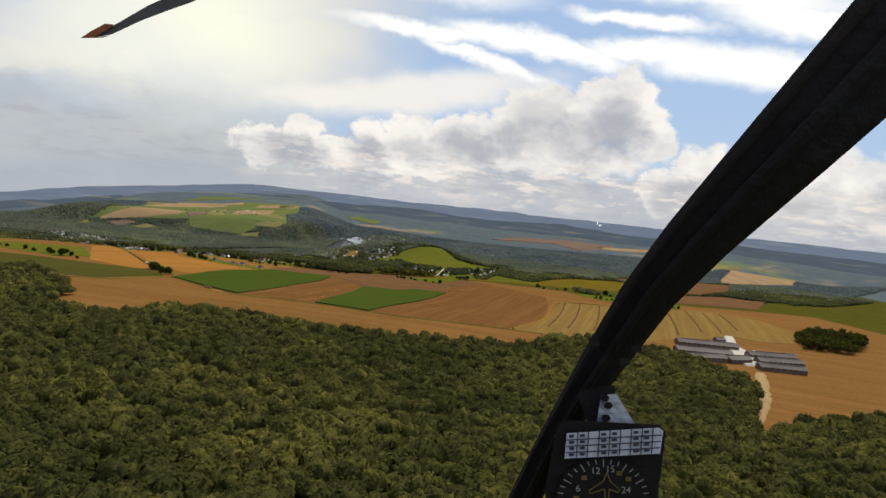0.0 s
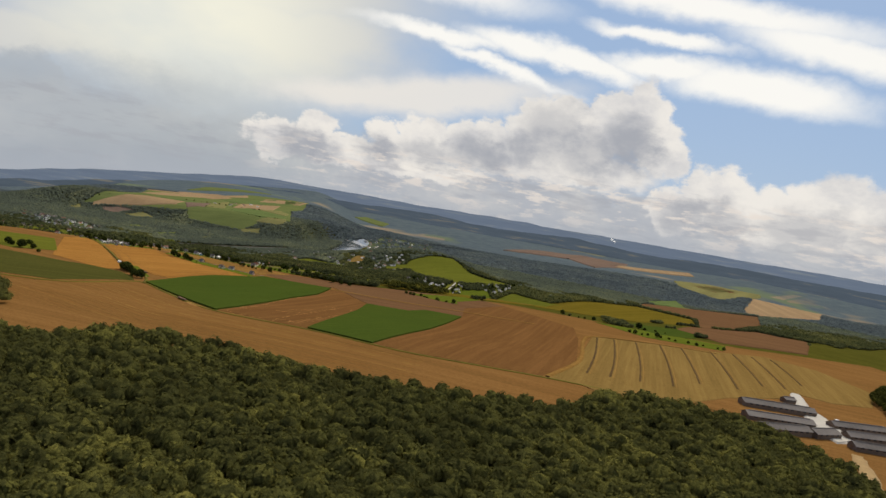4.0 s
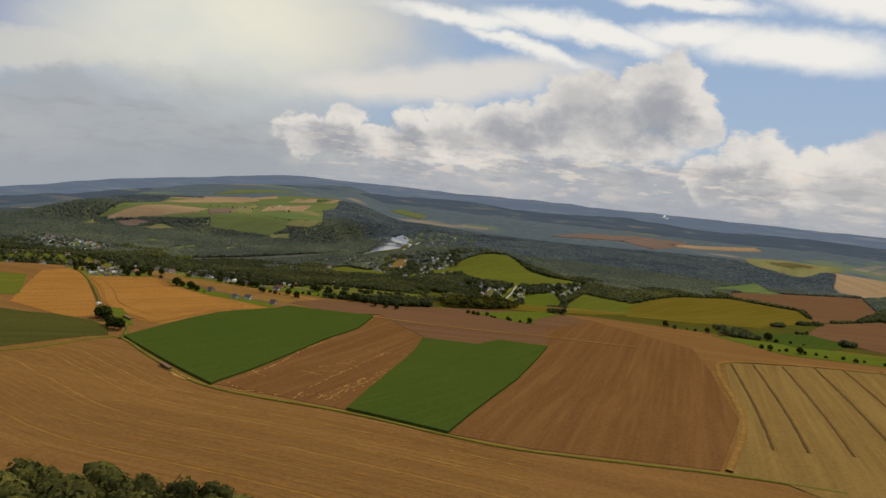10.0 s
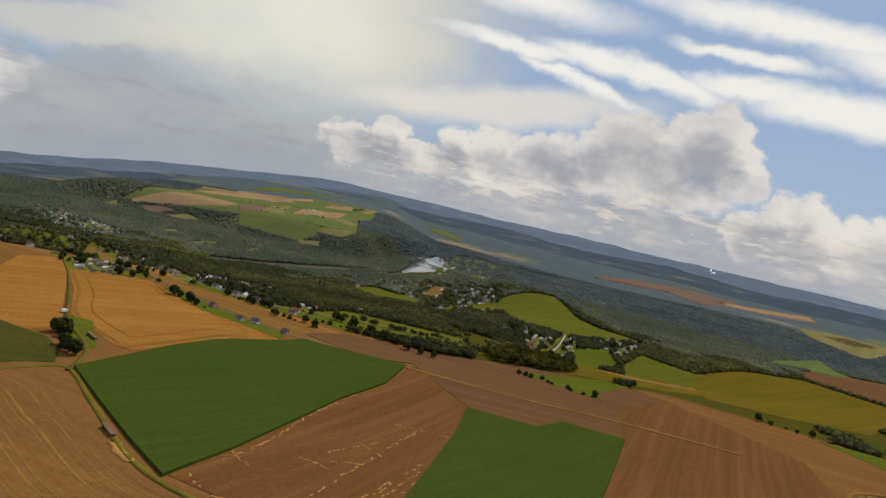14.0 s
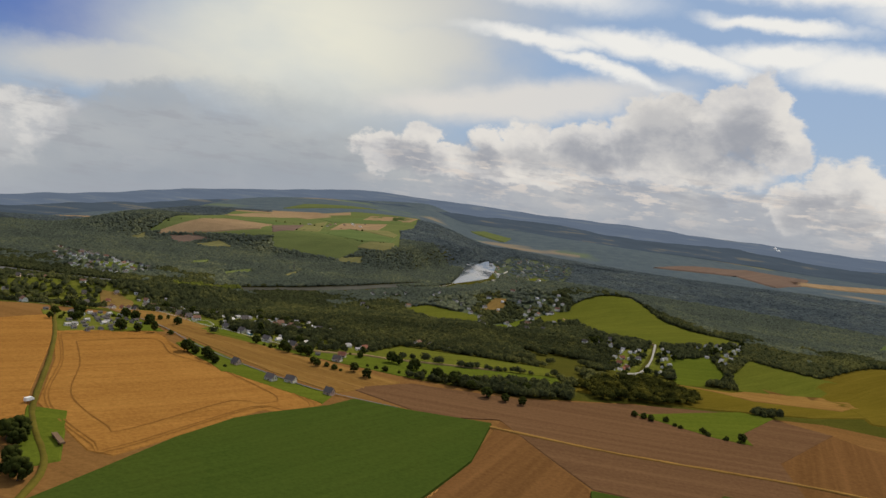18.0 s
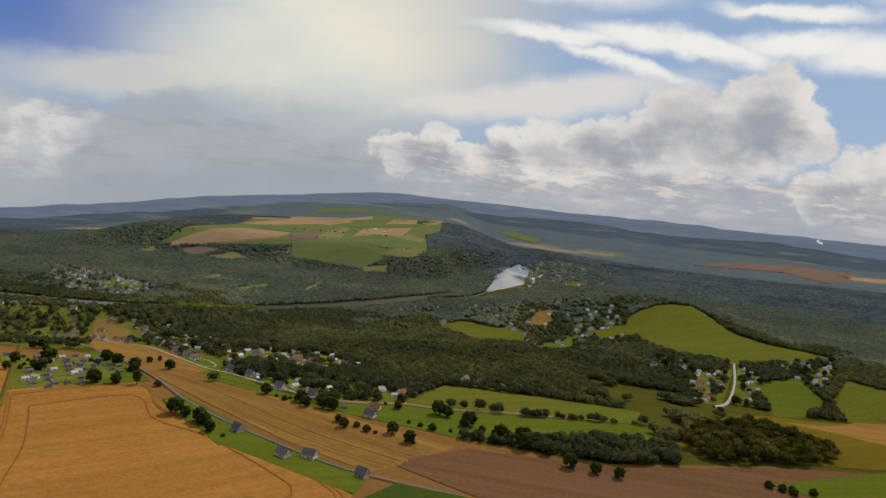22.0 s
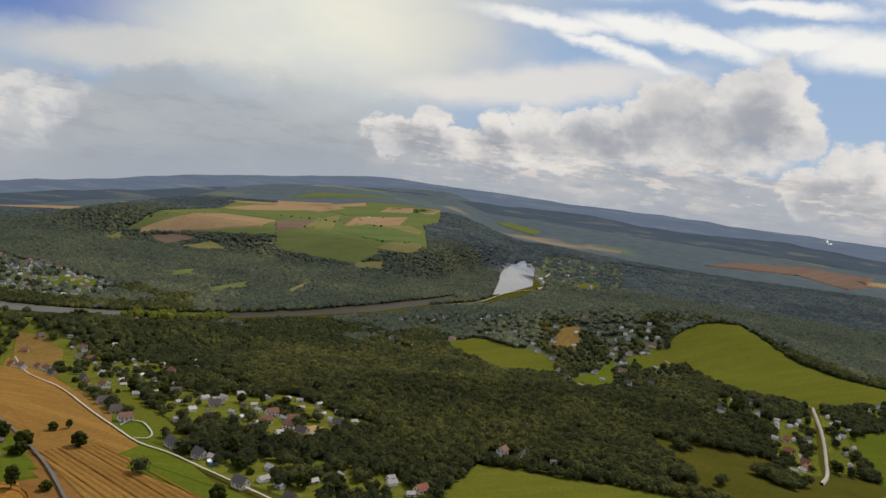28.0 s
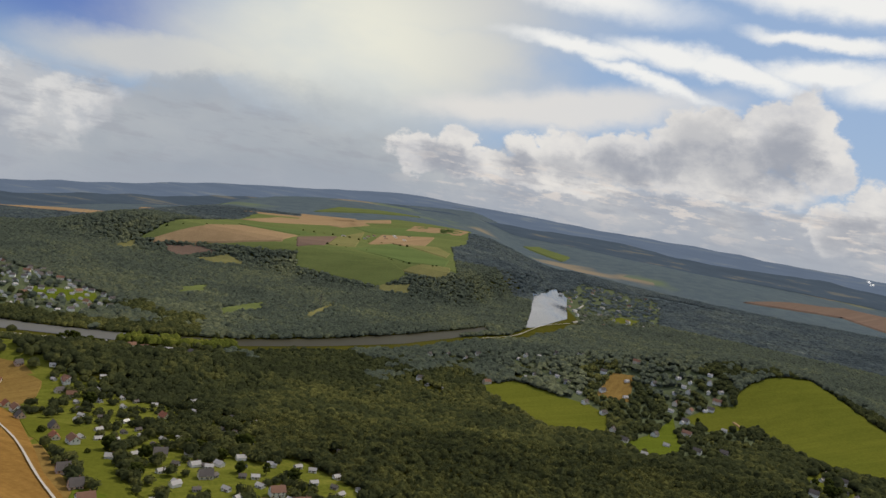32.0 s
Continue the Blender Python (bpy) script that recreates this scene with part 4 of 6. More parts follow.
# ---------------------------------------------------------------- woods and trees
def ball(level):
    bm = bmesh.new()
    bmesh.ops.create_icosphere(bm, subdivisions=level, radius=1)
    v = np.array([x.co[:] for x in bm.verts])
    f = np.array([[x.index for x in y.verts] for y in bm.faces])
    bm.free()
    return v, f


BALL1, BALL2 = ball(1), ball(2)


def clump(base, rng, rough, centre, size, floor=-0.75):
    """One leafy clump: a ball with knobs, its hidden underside left off."""
    v, f = base
    shift = Vector((rng.uniform(0, 90), rng.uniform(0, 90), rng.uniform(0, 90)))
    k = np.array([1 + rough * noise.noise(Vector(p) * 1.7 + shift) + 0.5 * rough * noise.noise(Vector(p) * 4.3 + shift) for p in v])
    keep = f[(v[f][:, :, 2].mean(1) > floor)]
    used = np.unique(keep)
    back = np.zeros(len(v), int)
    back[used] = np.arange(len(used))
    return (v * k[:, None] * np.array(size) + np.array(centre))[used], back[keep]


def merged(parts):
    vs, fs, n = [], [], 0
    for v, f in parts:
        vs.append(v)
        fs.append(f + n)
        n += len(v)
    return np.concatenate(vs), np.concatenate(fs)


def crown(rng, clumps, base, width=1.0, tall=1.0):
    """A crown about 2 wide and 2 high round the origin, of overlapping clumps."""
    parts = [clump(base, rng, 0.7, (0, 0, 0.15 * tall), (0.74 * width, 0.76 * width, 0.72 * tall))]
    for i in range(clumps - 1):
        a = 6.283 * i / max(1, clumps - 1) + rng.uniform(-0.4, 0.4)
        r, z, s = rng.uniform(0.42, 0.7) * width, rng.uniform(-0.5, 0.45) * tall, rng.uniform(0.30, 0.5)
        parts.append(clump(base, rng, 0.8, (r * math.cos(a), r * math.sin(a), z), (s * width, s * width, s * 0.9 * tall)))
    return merged(parts)


def to_mesh(name, v, f, mat, soft=True):
    me = bpy.data.meshes.new(name)
    me.vertices.add(len(v))
    me.vertices.foreach_set("co", np.ascontiguousarray(v, dtype=np.float32).ravel())
    me.loops.add(len(f) * 3)
    me.loops.foreach_set("vertex_index", np.ascontiguousarray(f, dtype=np.int32).ravel())
    me.polygons.add(len(f))
    me.polygons.foreach_set("loop_start", np.arange(0, len(f) * 3, 3, dtype=np.int32))
    me.materials.append(mat)
    me.update(calc_edges=True)
    if soft:
        me.shade_smooth()
    return me


def wood(name, spots, variants, mat, label, radius, high, seed, relief=0.5, even=0.7):
    """A wood in one mesh: a crown on every spot (x, y, scale). even: how far the leaves' normals turn to the sky."""
    rng = np.random.default_rng(seed)
    parts, n = [], 0
    pick = rng.integers(0, len(variants), len(spots))
    pos = np.array([(x, y, height(x, y)) for x, y, _ in spots])
    sc = np.array([s for *_, s in spots])
    for k, (bv, bf) in enumerate(variants):
        mine = np.flatnonzero(pick == k)
        if not len(mine):
            continue
        a = rng.uniform(0, 6.283, len(mine))
        r = sc[mine] * radius * rng.uniform(0.82, 1.22, len(mine))
        h = sc[mine] * high * (1 + relief * rng.uniform(-0.5, 0.4, len(mine)))
        c, s = np.cos(a)[:, None], np.sin(a)[:, None]
        x = (bv[None, :, 0] * c - bv[None, :, 1] * s) * r[:, None] + pos[mine, 0:1]
        y = (bv[None, :, 0] * s + bv[None, :, 1] * c) * r[:, None] + pos[mine, 1:2]
        z = (bv[None, :, 2] * relief + 1.02 - relief) * h[:, None] + pos[mine, 2:3]
        parts.append((np.stack([x, y, z], -1).reshape(-1, 3), (bf[None] + (np.arange(len(mine)) * len(bv))[:, None, None]).reshape(-1, 3)))
    v, f = merged(parts)
    me = to_mesh(name, v, f, mat)
    n = np.empty(len(v) * 3, dtype=np.float32)
    me.vertex_normals.foreach_get("vector", n)
    n = n.reshape(-1, 3) * (1 - even) + np.array((0, 0, even), dtype=np.float32) + rng.normal(0, 0.22, (len(v), 3)).astype(np.float32)
    me.normals_split_custom_set_from_vertices(n / np.linalg.norm(n, axis=1)[:, None])
    return tagged(new(name, me), label, "woodland", "", "stuff")


def boxed(polys):
    return [(min(p[0] for p in q), max(p[0] for p in q), min(p[1] for p in q), max(p[1] for p in q), q) for q in polys]


def covered(x, y, boxes):
    return any(a <= x <= b and c <= y <= d and inside(x, y, q) for a, b, c, d, q in boxes)


ROADS = [(p.x, p.y) for line in (MAIN_ROAD, UPPER_ROAD, FARM_TRACK, [(349, 1580), (300, 1470), (236, 1375), (192, 1335), (120, 1325)], [(22, 2012), (75, 2085), (140, 2240), (205, 2330)],
                                 [(-262, 1690), (-324, 1680), (-369, 1664), (-450, 1640)]) for p, _ in along(line, 6.0)]
ROAD_CELLS = {(int(x // 9) + i, int(y // 9) + j) for x, y in ROADS for i in (-1, 0, 1) for j in (-1, 0, 1) if math.hypot((i + 0.5) * 9 - x % 9, (j + 0.5) * 9 - y % 9) < 9}

VILLAGES = [  # plan of a settlement, its share of open ground
    ([(-536, 1592), (-518, 1634), (-460, 1600), (-379, 1600), (-287, 1523), (-240, 1400), (-300, 1300), (-400, 1330), (-480, 1440)], 0.72),
    ([(-300, 1255), (-237, 1290), (-200, 1238), (-216, 1200), (-243, 1172), (-262, 1190)], 0.61),
    ([(-235, 1440), (-120, 1400), (-60, 1370), (-80, 1320), (-130, 1300), (-180, 1340), (-250, 1400)], 0.44),
    ([(-140, 1262), (-60, 1225), (-30, 1200), (-20, 1260), (-60, 1290), (-120, 1290)], 0.52),
    ([(-60, 1850), (2, 1888), (66, 1936), (150, 1900), (282, 1790), (244, 1617), (167, 1570), (110, 1561), (90, 1650), (90, 1770), (20, 1840)], 0.58),
    ([(287, 1535), (338, 1559), (271, 1427), (224, 1401)], 0.50), ([(354, 1579), (362, 1526), (311, 1449), (290, 1440)], 0.43),
    ([(412, 1595), (507, 1646), (433, 1530), (394, 1522)], 0.50), ([(251, 1575), (294, 1600), (278, 1539), (238, 1524)], 0.50),
    ([(205, 1800), (270, 1790), (250, 1745), (242, 1690), (185, 1681)], 0.47), ([(330, 1920), (420, 1930), (440, 1910), (390, 1905)], 0.58),
    ([(235, 2400), (262, 2790), (361, 3030), (432, 3040), (560, 2940), (430, 2487), (300, 2370)], 0.62), ([(-406, 1650), (-371, 1668), (-314, 1680), (-268, 1690), (-255, 1650), (-318, 1622), (-390, 1612)], 0.50),
    ([(-632, 1969), (-556, 1946), (-442, 1875), (-408, 1833), (-407, 1778), (-436, 1740), (-500, 1745), (-570, 1830)], 0.74), ([(-308, 2740), (-183, 2900), (-100, 2960), (-120, 2820), (-267, 2606)], 0.65),
    ([(-329, 1567), (-274, 1556), (-201, 1505), (-95, 1400), (-64, 1375), (-88, 1356), (-156, 1339), (-218, 1399), (-326, 1540)], 0.5)]


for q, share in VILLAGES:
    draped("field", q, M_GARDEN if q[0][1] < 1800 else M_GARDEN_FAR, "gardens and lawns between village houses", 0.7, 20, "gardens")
    CLEAR.pop()


# where the houses stand: along the lane and the country road, then the settlements
SITES = list(((-111, 1149, 1, -38), (-81, 1122, 0, -35), (-68, 1124, 0, -20), (-40, 1108, 1, -30), (-213, 1345, 1, 38), (-199, 1329, 1, 38), (-188, 1315, 2, 38), (-152, 1284, 0, -40),
                         (-135, 1272, 0, -38), (-262, 1430, 1, -45), (-234, 1396, 2, -45), (-318, 1478, 3, -40), (-306, 1468, 2, -40), (-108, 1243, 0, -30), (-84, 1231, 1, -30), (-61, 1211, 5, 10),
                         (-44, 1198, 0, -20), (-42, 1216, 3, -10), (-32, 1256, 4, 15), (-42, 1274, 4, 30), (22, 1340, 2, 60), (35, 1340, 1, 50), (52, 1336, 4, -10), (-27, 1262, 3, 40),
                         (-215, 1402, 5, 20), (-198, 1428, 4, -30), (-187, 1394, 0, 25), (-174, 1381, 5, -10), (-155, 1369, 0, 30), (-141, 1357, 4, -20), (-139, 1378, 5, 15), (-118, 1344, 2, 20),
                         (-107, 1327, 4, 35), (-103, 1339, 2, -20), (-95, 1331, 0, -25), (-87, 1330, 4, -20), (-77, 1357, 0, 10), (-210, 1519, 4, -35), (-317, 1550, 2, -20), (-336, 1564, 4, 25), (-68, 1368, 4, 25),
                         (-104, 1386, 4, 30), (-93, 1385, 5, -20), (-255, 1474, 5, 20), (-164, 1354, 4, -30), (-194, 1403, 4, 10), (-143, 1395, 5, -40), (-133, 1380, 4, 20), (-99, 1450, 5, 20), (-153, 1350, 5, 30),
                         (-267, 1473, 4, -10), (-298, 1567, 4, 30), (-124, 1336, 5, 15), (-176, 1366, 4, 50), (-160, 1385, 5, 5), (-228, 1412, 4, 40)))
SITES += [(-340, 1482, 3, -40), (-328, 1474, 2, -40), (-293, 1450, 1, -45), (-158, 1384, 4, 20), (-118, 1362, 2, 30), (-110, 1357, 4, -20), (-104, 1353, 2, 25), (-108, 1405, 4, 10), (-94, 1401, 4, 40), (-150, 1436, 4, 15),
          (-224, 1495, 4, -20), (-222, 1552, 4, 30), (-182, 1515, 5, 10), (-164, 1504, 4, 35), (-149, 1463, 5, -15), (-56, 1742, 6, 20), (-48, 1727, 4, -30), (-74, 1752, 4, 10), (70, 1801, 6, 20), (59, 1795, 4, -20), (14, 1762, 7, 30), (-31, 1721, 4, 0)]
hrng = random.Random(9)
for q, count, kinds, gap in ((VILLAGES[0][0], 38, (0, 1, 2, 3, 2, 1, 3), 13), (VILLAGES[1][0], 42, (5, 5, 4, 5), 6.5), (VILLAGES[4][0], 34, (6, 7, 6, 9, 9), 12), (VILLAGES[5][0], 16, (4, 9, 9, 6, 3), 8), (VILLAGES[6][0], 9, (4, 9, 9), 8),
                             (VILLAGES[7][0], 15, (9, 9, 6), 8), (VILLAGES[8][0], 8, (4, 6, 5), 10), (VILLAGES[9][0], 14, (9, 6, 9, 7), 9), (VILLAGES[10][0], 5, (6, 6, 7), 11), (VILLAGES[11][0], 52, (6, 7, 8, 6, 9, 9), 11),
                             (VILLAGES[12][0], 16, (6, 7, 8, 8, 6), 12), (VILLAGES[13][0], 70, (6, 7, 6, 9, 9), 11), (VILLAGES[2][0], 14, (9, 4, 9), 9), (VILLAGES[3][0], 7, (9, 4, 9), 9), (VILLAGES[14][0], 10, (6, 7, 8), 24), (VILLAGES[15][0], 34, (4, 5, 4, 4, 3), 8)):
    x0, x1, y0, y1, _ = boxed([q])[0]
    done, tries = [], 0
    while len(done) < count and tries < 4000:
        tries += 1
        x, y = hrng.uniform(x0, x1), hrng.uniform(y0, y1)
        if inside(x, y, q) and not inside(x, y, LANE_CORNER) and all(math.hypot(x - a, y - b) > gap for a, b in done) and (int(x // 9), int(y // 9)) not in ROAD_CELLS:
            done.append((x, y))
            SITES.append((x, y, hrng.choice(kinds), hrng.choice((-40, -30, 50, 60, 20)) + hrng.uniform(-9, 9)))
YARD_CELLS = {(int(x // 6) + i, int(y // 6) + j) for x, y, *_ in SITES for i in (-1, 0) for j in (-2, -1, 0)}


def scattered(x0, x1, y0, y1, step, seed, keep, near=0.0):
    """Jittered spots over a rectangle, thinned by keep(x, y, chance)."""
    rng = random.Random(seed)
    out, j, y = [], 0, y0
    while y < y1:
        x = x0 + (j % 2) * step * 0.5
        while x < x1:
            px, py = x + rng.uniform(-0.42, 0.42) * step, y + rng.uniform(-0.42, 0.42) * step
            chance, size = rng.random(), rng.uniform(0.75, 1.2)
            if keep(px, py, chance):
                out.append((px, py, size))
            x += step
        y += step * 0.87
        j += 1
    return out


clear_boxes = boxed(CLEAR)
village_boxes = [(*boxed([q])[0][:4], q, share) for q, share in VILLAGES]

NEAR_WOOD = [(-620, 130), (-620, 720), (-450, 800), (-330, 835), (-288, 822), (-281, 872), (-235, 800), (-188, 708), (-203, 668), (-150, 598), (-94, 638), (-19, 620), (44, 588), (122, 572), (202, 572),
             (256, 622), (300, 643), (374, 598), (384, 498), (280, 362), (344, 398), (446, 434), (640, 470), (640, 130)]
near_box = boxed([NEAR_WOOD])


def in_near(x, y, chance):
    # only what lies before the flight's start
    return y > 150 + 0.55 * abs(x - 60) * 0.6 and covered(x, y, near_box)


def leafy(rng, lobes, tufts, size):
    """A tree crown about 2 wide and 2 high round the origin: a few lobes, roughened by loose tufts of leaves."""
    parts = [clump(BALL1, rng, 0.45, (0, 0, 0), (0.86, 0.86, 0.92), -0.5)]
    for k in range(lobes):
        a = 6.283 * k / lobes + rng.uniform(-0.5, 0.5)
        parts.append(clump(BALL1, rng, 0.5, (0.5 * math.cos(a), 0.5 * math.sin(a), rng.uniform(-0.3, 0.45)), (0.5, 0.5, 0.5), -0.3))
    for k in range(tufts):
        z = 1 - 1.35 * (k + rng.random()) / tufts
        a = 2.4 * k + rng.uniform(-0.4, 0.4)
        c = math.sqrt(max(0.0, 1 - z * z))
        out = Vector((c * math.cos(a), c * math.sin(a), z))
        up = (out + Vector((rng.uniform(-1, 1), rng.uniform(-1, 1), rng.uniform(-0.3, 1))) * 0.5).normalized()
        u = up.orthogonal().normalized()
        w = up.cross(u)
        turn, s = rng.uniform(0, 6.283), size * rng.uniform(0.7, 1.3)
        u, w = u * math.cos(turn) + w * math.sin(turn), w * math.cos(turn) - u * math.sin(turn)
        p = out * rng.uniform(0.84, 1.06)
        q = [p - u * s, p - w * s * 0.7 - up * s * 0.25, p + u * s, p + w * s * 0.7 - up * s * 0.25]
        parts.append((np.array([v[:] for v in q]), np.array([(0, 1, 2), (0, 2, 3)])))
    return merged(parts)


rng_v = random.Random(5)
CROWNS_NEAR = [leafy(rng_v, 3, 34, 0.24) for _ in range(12)]
CROWNS_MID = [merged([clump(BALL1, rng_v, 0.6, (0, 0, 0), (1, 1, 1), -0.35)]) for _ in range(14)]


def dome(rng, rings, sides=6):
    """A far-off crown as a rough dome: rings (radius, height) of a few corners each, and a top."""
    v, f = [], []
    for j, (r, z) in enumerate(rings):
        turn = rng.uniform(0, 1)
        v += [(r * k * math.cos(turn + 6.283 * i / sides), r * k * math.sin(turn + 6.283 * i / sides), z + rng.uniform(-0.12, 0.12)) for i in range(sides) for k in (rng.uniform(0.78, 1.2),)]
        if j:
            a, b = (j - 1) * sides, j * sides
            for i in range(sides):
                n = (i + 1) % sides
                f += [(a + i, a + n, b + n), (a + i, b + n, b + i)]
    v.append((rng.uniform(-0.2, 0.2), rng.uniform(-0.2, 0.2), rng.uniform(0.85, 1.1)))
    top = len(v) - 1
    f += [(top - sides + i, top - sides + (i + 1) % sides, top) for i in range(sides)]
    return np.array(v), np.array(f)


CROWNS_HEDGE = [leafy(rng_v, 0, 20, 0.34) for _ in range(12)]
CROWNS_SLOPE = [dome(rng_v, ((0.9, -0.8), (1.0, 0.0), (0.68, 0.62))) for _ in range(16)]
CROWNS_FAR = [dome(rng_v, ((1.0, -0.7), (0.85, 0.4))) for _ in range(12)]

wood("near_wood", scattered(-620, 640, 130, 880, 7.2, 11, in_near), CROWNS_NEAR, M_LEAF, "dense dark green broadleaf forest below the flight path", 5.0, 11.0, 21, 0.45, 0.3)


def plateau_edge(x):
    return 1175 if x < -20 else 1150 if x < 140 else 1180 if x < 420 else 1080


WILLOWS = [(-338, 1682), (-262, 1706), (-240, 1732), (-252, 1744), (-290, 1720), (-340, 1694)]
CLEAR.append(WILLOWS)
clear_boxes = boxed(CLEAR)


def in_valley(x, y, chance):
    if y < plateau_edge(x) or (x < -200 and y < 1290 - 0.1 * x) or (int(x // 9), int(y // 9)) in ROAD_CELLS:
        return False
    r, a = math.hypot(x, y - 600), math.degrees(math.atan2(-x, y - 600))
    if r > 1960 or not -56 < a < 44:
        return False
    if x > 140 and y < 1440 and noise.noise(Vector((x / 40, y / 40, 8.0))) < 0.3:
        return False
    if (int(x // 6), int(y // 6)) in YARD_CELLS:
        return False
    for x0, x1, y0, y1, q, share in village_boxes:
        if x0 <= x <= x1 and y0 <= y <= y1 and inside(x, y, q) and chance < share:
            return False
    return not covered(x, y, clear_boxes)


def slope_line(x, y):
    """Where the near slope's woods give way to those across the river."""
    return 1780 - 120 * smooth(400, 560, x) + 150 * noise.noise(Vector((x / 60, y / 60, 2.0))) + 60 * noise.noise(Vector((x / 14, y / 14, 7.0)))


def in_far(x, y, chance):
    r, a = math.hypot(x, y - 600), math.degrees(math.atan2(-x, y - 600))
    if r <= 1960 or r > 2700 or not -54 < a < 40:
        return False
    if y < 2245 and x > -1000 and r < 1960:
        return False
    if noise.noise(Vector((x / 330, y / 330, 3.3))) > 0.34 and y > 2980:
        return False
    for x0, x1, y0, y1, q, share in village_boxes:
        if x0 <= x <= x1 and y0 <= y <= y1 and inside(x, y, q) and chance < share + 0.2:
            return False
    return chance > smooth(2600, 4300, r) * 0.45 and not covered(x, y, clear_boxes)


valley_spots = [(x, y, s * (0.9 + 0.35 * noise.noise(Vector((x / 70, y / 70, 0))))) for x, y, s in scattered(-1400, 1700, 1080, 1900, 4.5, 12, lambda x, y, c: y < slope_line(x, y) and in_valley(x, y, c))]
near_slope = [q for q in valley_spots if q[1] < 1530 and -420 < q[0] < 480]
wood("slope_wood", near_slope, CROWNS_HEDGE, M_LEAF_FAR, "leafy trees and thickets between the hillside gardens", 3.5, 6.8, 28, 0.45, 0.35)
wood("valley_wood", [q for q in valley_spots if q[1] >= 1530 or not -420 < q[0] < 480], CROWNS_SLOPE, M_LEAF_FAR, "mixed woodland covering the valley slopes", 3.5, 6.8, 22, 0.42, 0.55)
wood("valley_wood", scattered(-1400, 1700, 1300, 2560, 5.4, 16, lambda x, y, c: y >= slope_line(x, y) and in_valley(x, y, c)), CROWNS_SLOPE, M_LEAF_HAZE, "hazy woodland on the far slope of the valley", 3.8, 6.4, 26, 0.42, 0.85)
wood("willow_row", scattered(-345, -235, 1675, 1750, 5.0, 17, lambda x, y, c: inside(x, y, WILLOWS)), CROWNS_MID, M_WILLOW, "bright green row of willows on the river bank", 4.4, 9.0, 27, 0.45, 0.4)
# crown colour carries the painted haze
wood("far_wood", scattered(-1900, 2300, 1400, 3500, 7.6, 13, in_far), CROWNS_FAR, M_LEAF_HAZE_FAR, "hazy blue distant woods on hills toward the horizon", 5.6, 6.0, 23, 0.36, 0.88)


def part(name, me, parent, mat=None, label=""):
    """A mesh (or a bmesh) as one part of a thing."""
    if isinstance(me, bmesh.types.BMesh):
        bm, me = me, bpy.data.meshes.new(name)
        bm.to_mesh(me)
        bm.free()
        me.materials.append(mat)
    ob = new(name, me)
    ob.parent = parent
    return tagged(ob, label)


def tapered(bm, points, sides=7):
    """A round limb through points (x, y, z, radius)."""
    rings = []
    for i, (x, y, z, r) in enumerate(points):
        rings.append([bm.verts.new((x + r * math.cos(6.283 * k / sides), y + r * math.sin(6.283 * k / sides), z)) for k in range(sides)])
    for a, b in zip(rings, rings[1:]):
        for k in range(sides):
            bm.faces.new((a[k], a[(k + 1) % sides], b[(k + 1) % sides], b[k]))
    bm.faces.new(rings[-1])
    return bm


def make_tree(seed, radius, high, label):
    rng = random.Random(seed)
    tree = tagged(new("tree"), label, "tree", "garden and field trees")
    bm = bmesh.new()
    tapered(bm, [(0, 0, -0.6, 0.42), (0, 0, 0.6, 0.32), (0.1, 0.05, high * 0.35, 0.25), (0.15, 0.1, high * 0.7, 0.1)])
    for k in range(5):
        a, r = 1.257 * k + rng.uniform(-0.3, 0.3), radius * 0.6
        tapered(bm, [(0.1, 0.05, high * (0.26 + 0.05 * k), 0.13), (r * 0.5 * math.cos(a), r * 0.5 * math.sin(a), high * (0.40 + 0.05 * k), 0.09),
                     (r * math.cos(a), r * math.sin(a), high * (0.5 + 0.06 * k), 0.04)], 5)
    part("trunk", bm, tree, M_BARK)
    parts = []
    for i in range(15):
        a, t = 2.4 * i, (i + 0.5) / 15
        r = radius * 0.68 * math.sqrt(1 - (2 * t - 0.85) ** 2 if abs(2 * t - 0.85) < 1 else 0.02)
        s = radius * rng.uniform(0.34, 0.5)
        parts.append(clump(BALL1, rng, 0.7, (r * math.cos(a), r * math.sin(a), high * (0.30 + 0.62 * t)), (s, s, s * 0.9), -2))
    v, f = merged(parts)
    part("crown", to_mesh("crown", v, f, M_GARDEN_TREE), tree)
    return tree


TREES = [make_tree(1, 4.6, 9.5, "broad deciduous tree with a rounded dark crown"), make_tree(2, 3.4, 7.5, "small leafy garden tree with an uneven crown"),
         make_tree(3, 3.0, 10.5, "slim tall tree with a dense dark crown"), make_tree(4, 2.4, 4.0, "low bushy shrub tree")]
for i, t in enumerate(TREES):
    t.matrix_basis = pose(-215 + 12 * i, 1206 + 3 * i, height(-215 + 12 * i, 1206 + 3 * i))
trng = random.Random(77)


def plant(x, y, kind=None):
    k = trng.choice((0, 1, 1, 2, 3)) if kind is None else kind
    m = pose(x, y, height(x, y) + 0.2, 0, 0, trng.uniform(0, 360)) @ Matrix.Diagonal((*[trng.choice((0.55, 0.7, 0.8, 0.9, 1.05)) * (0.65 if y > 2200 else 1.0)] * 3, 1))
    t = copy_thing(TREES[k], m)
    t.matrix_basis = m
    return t


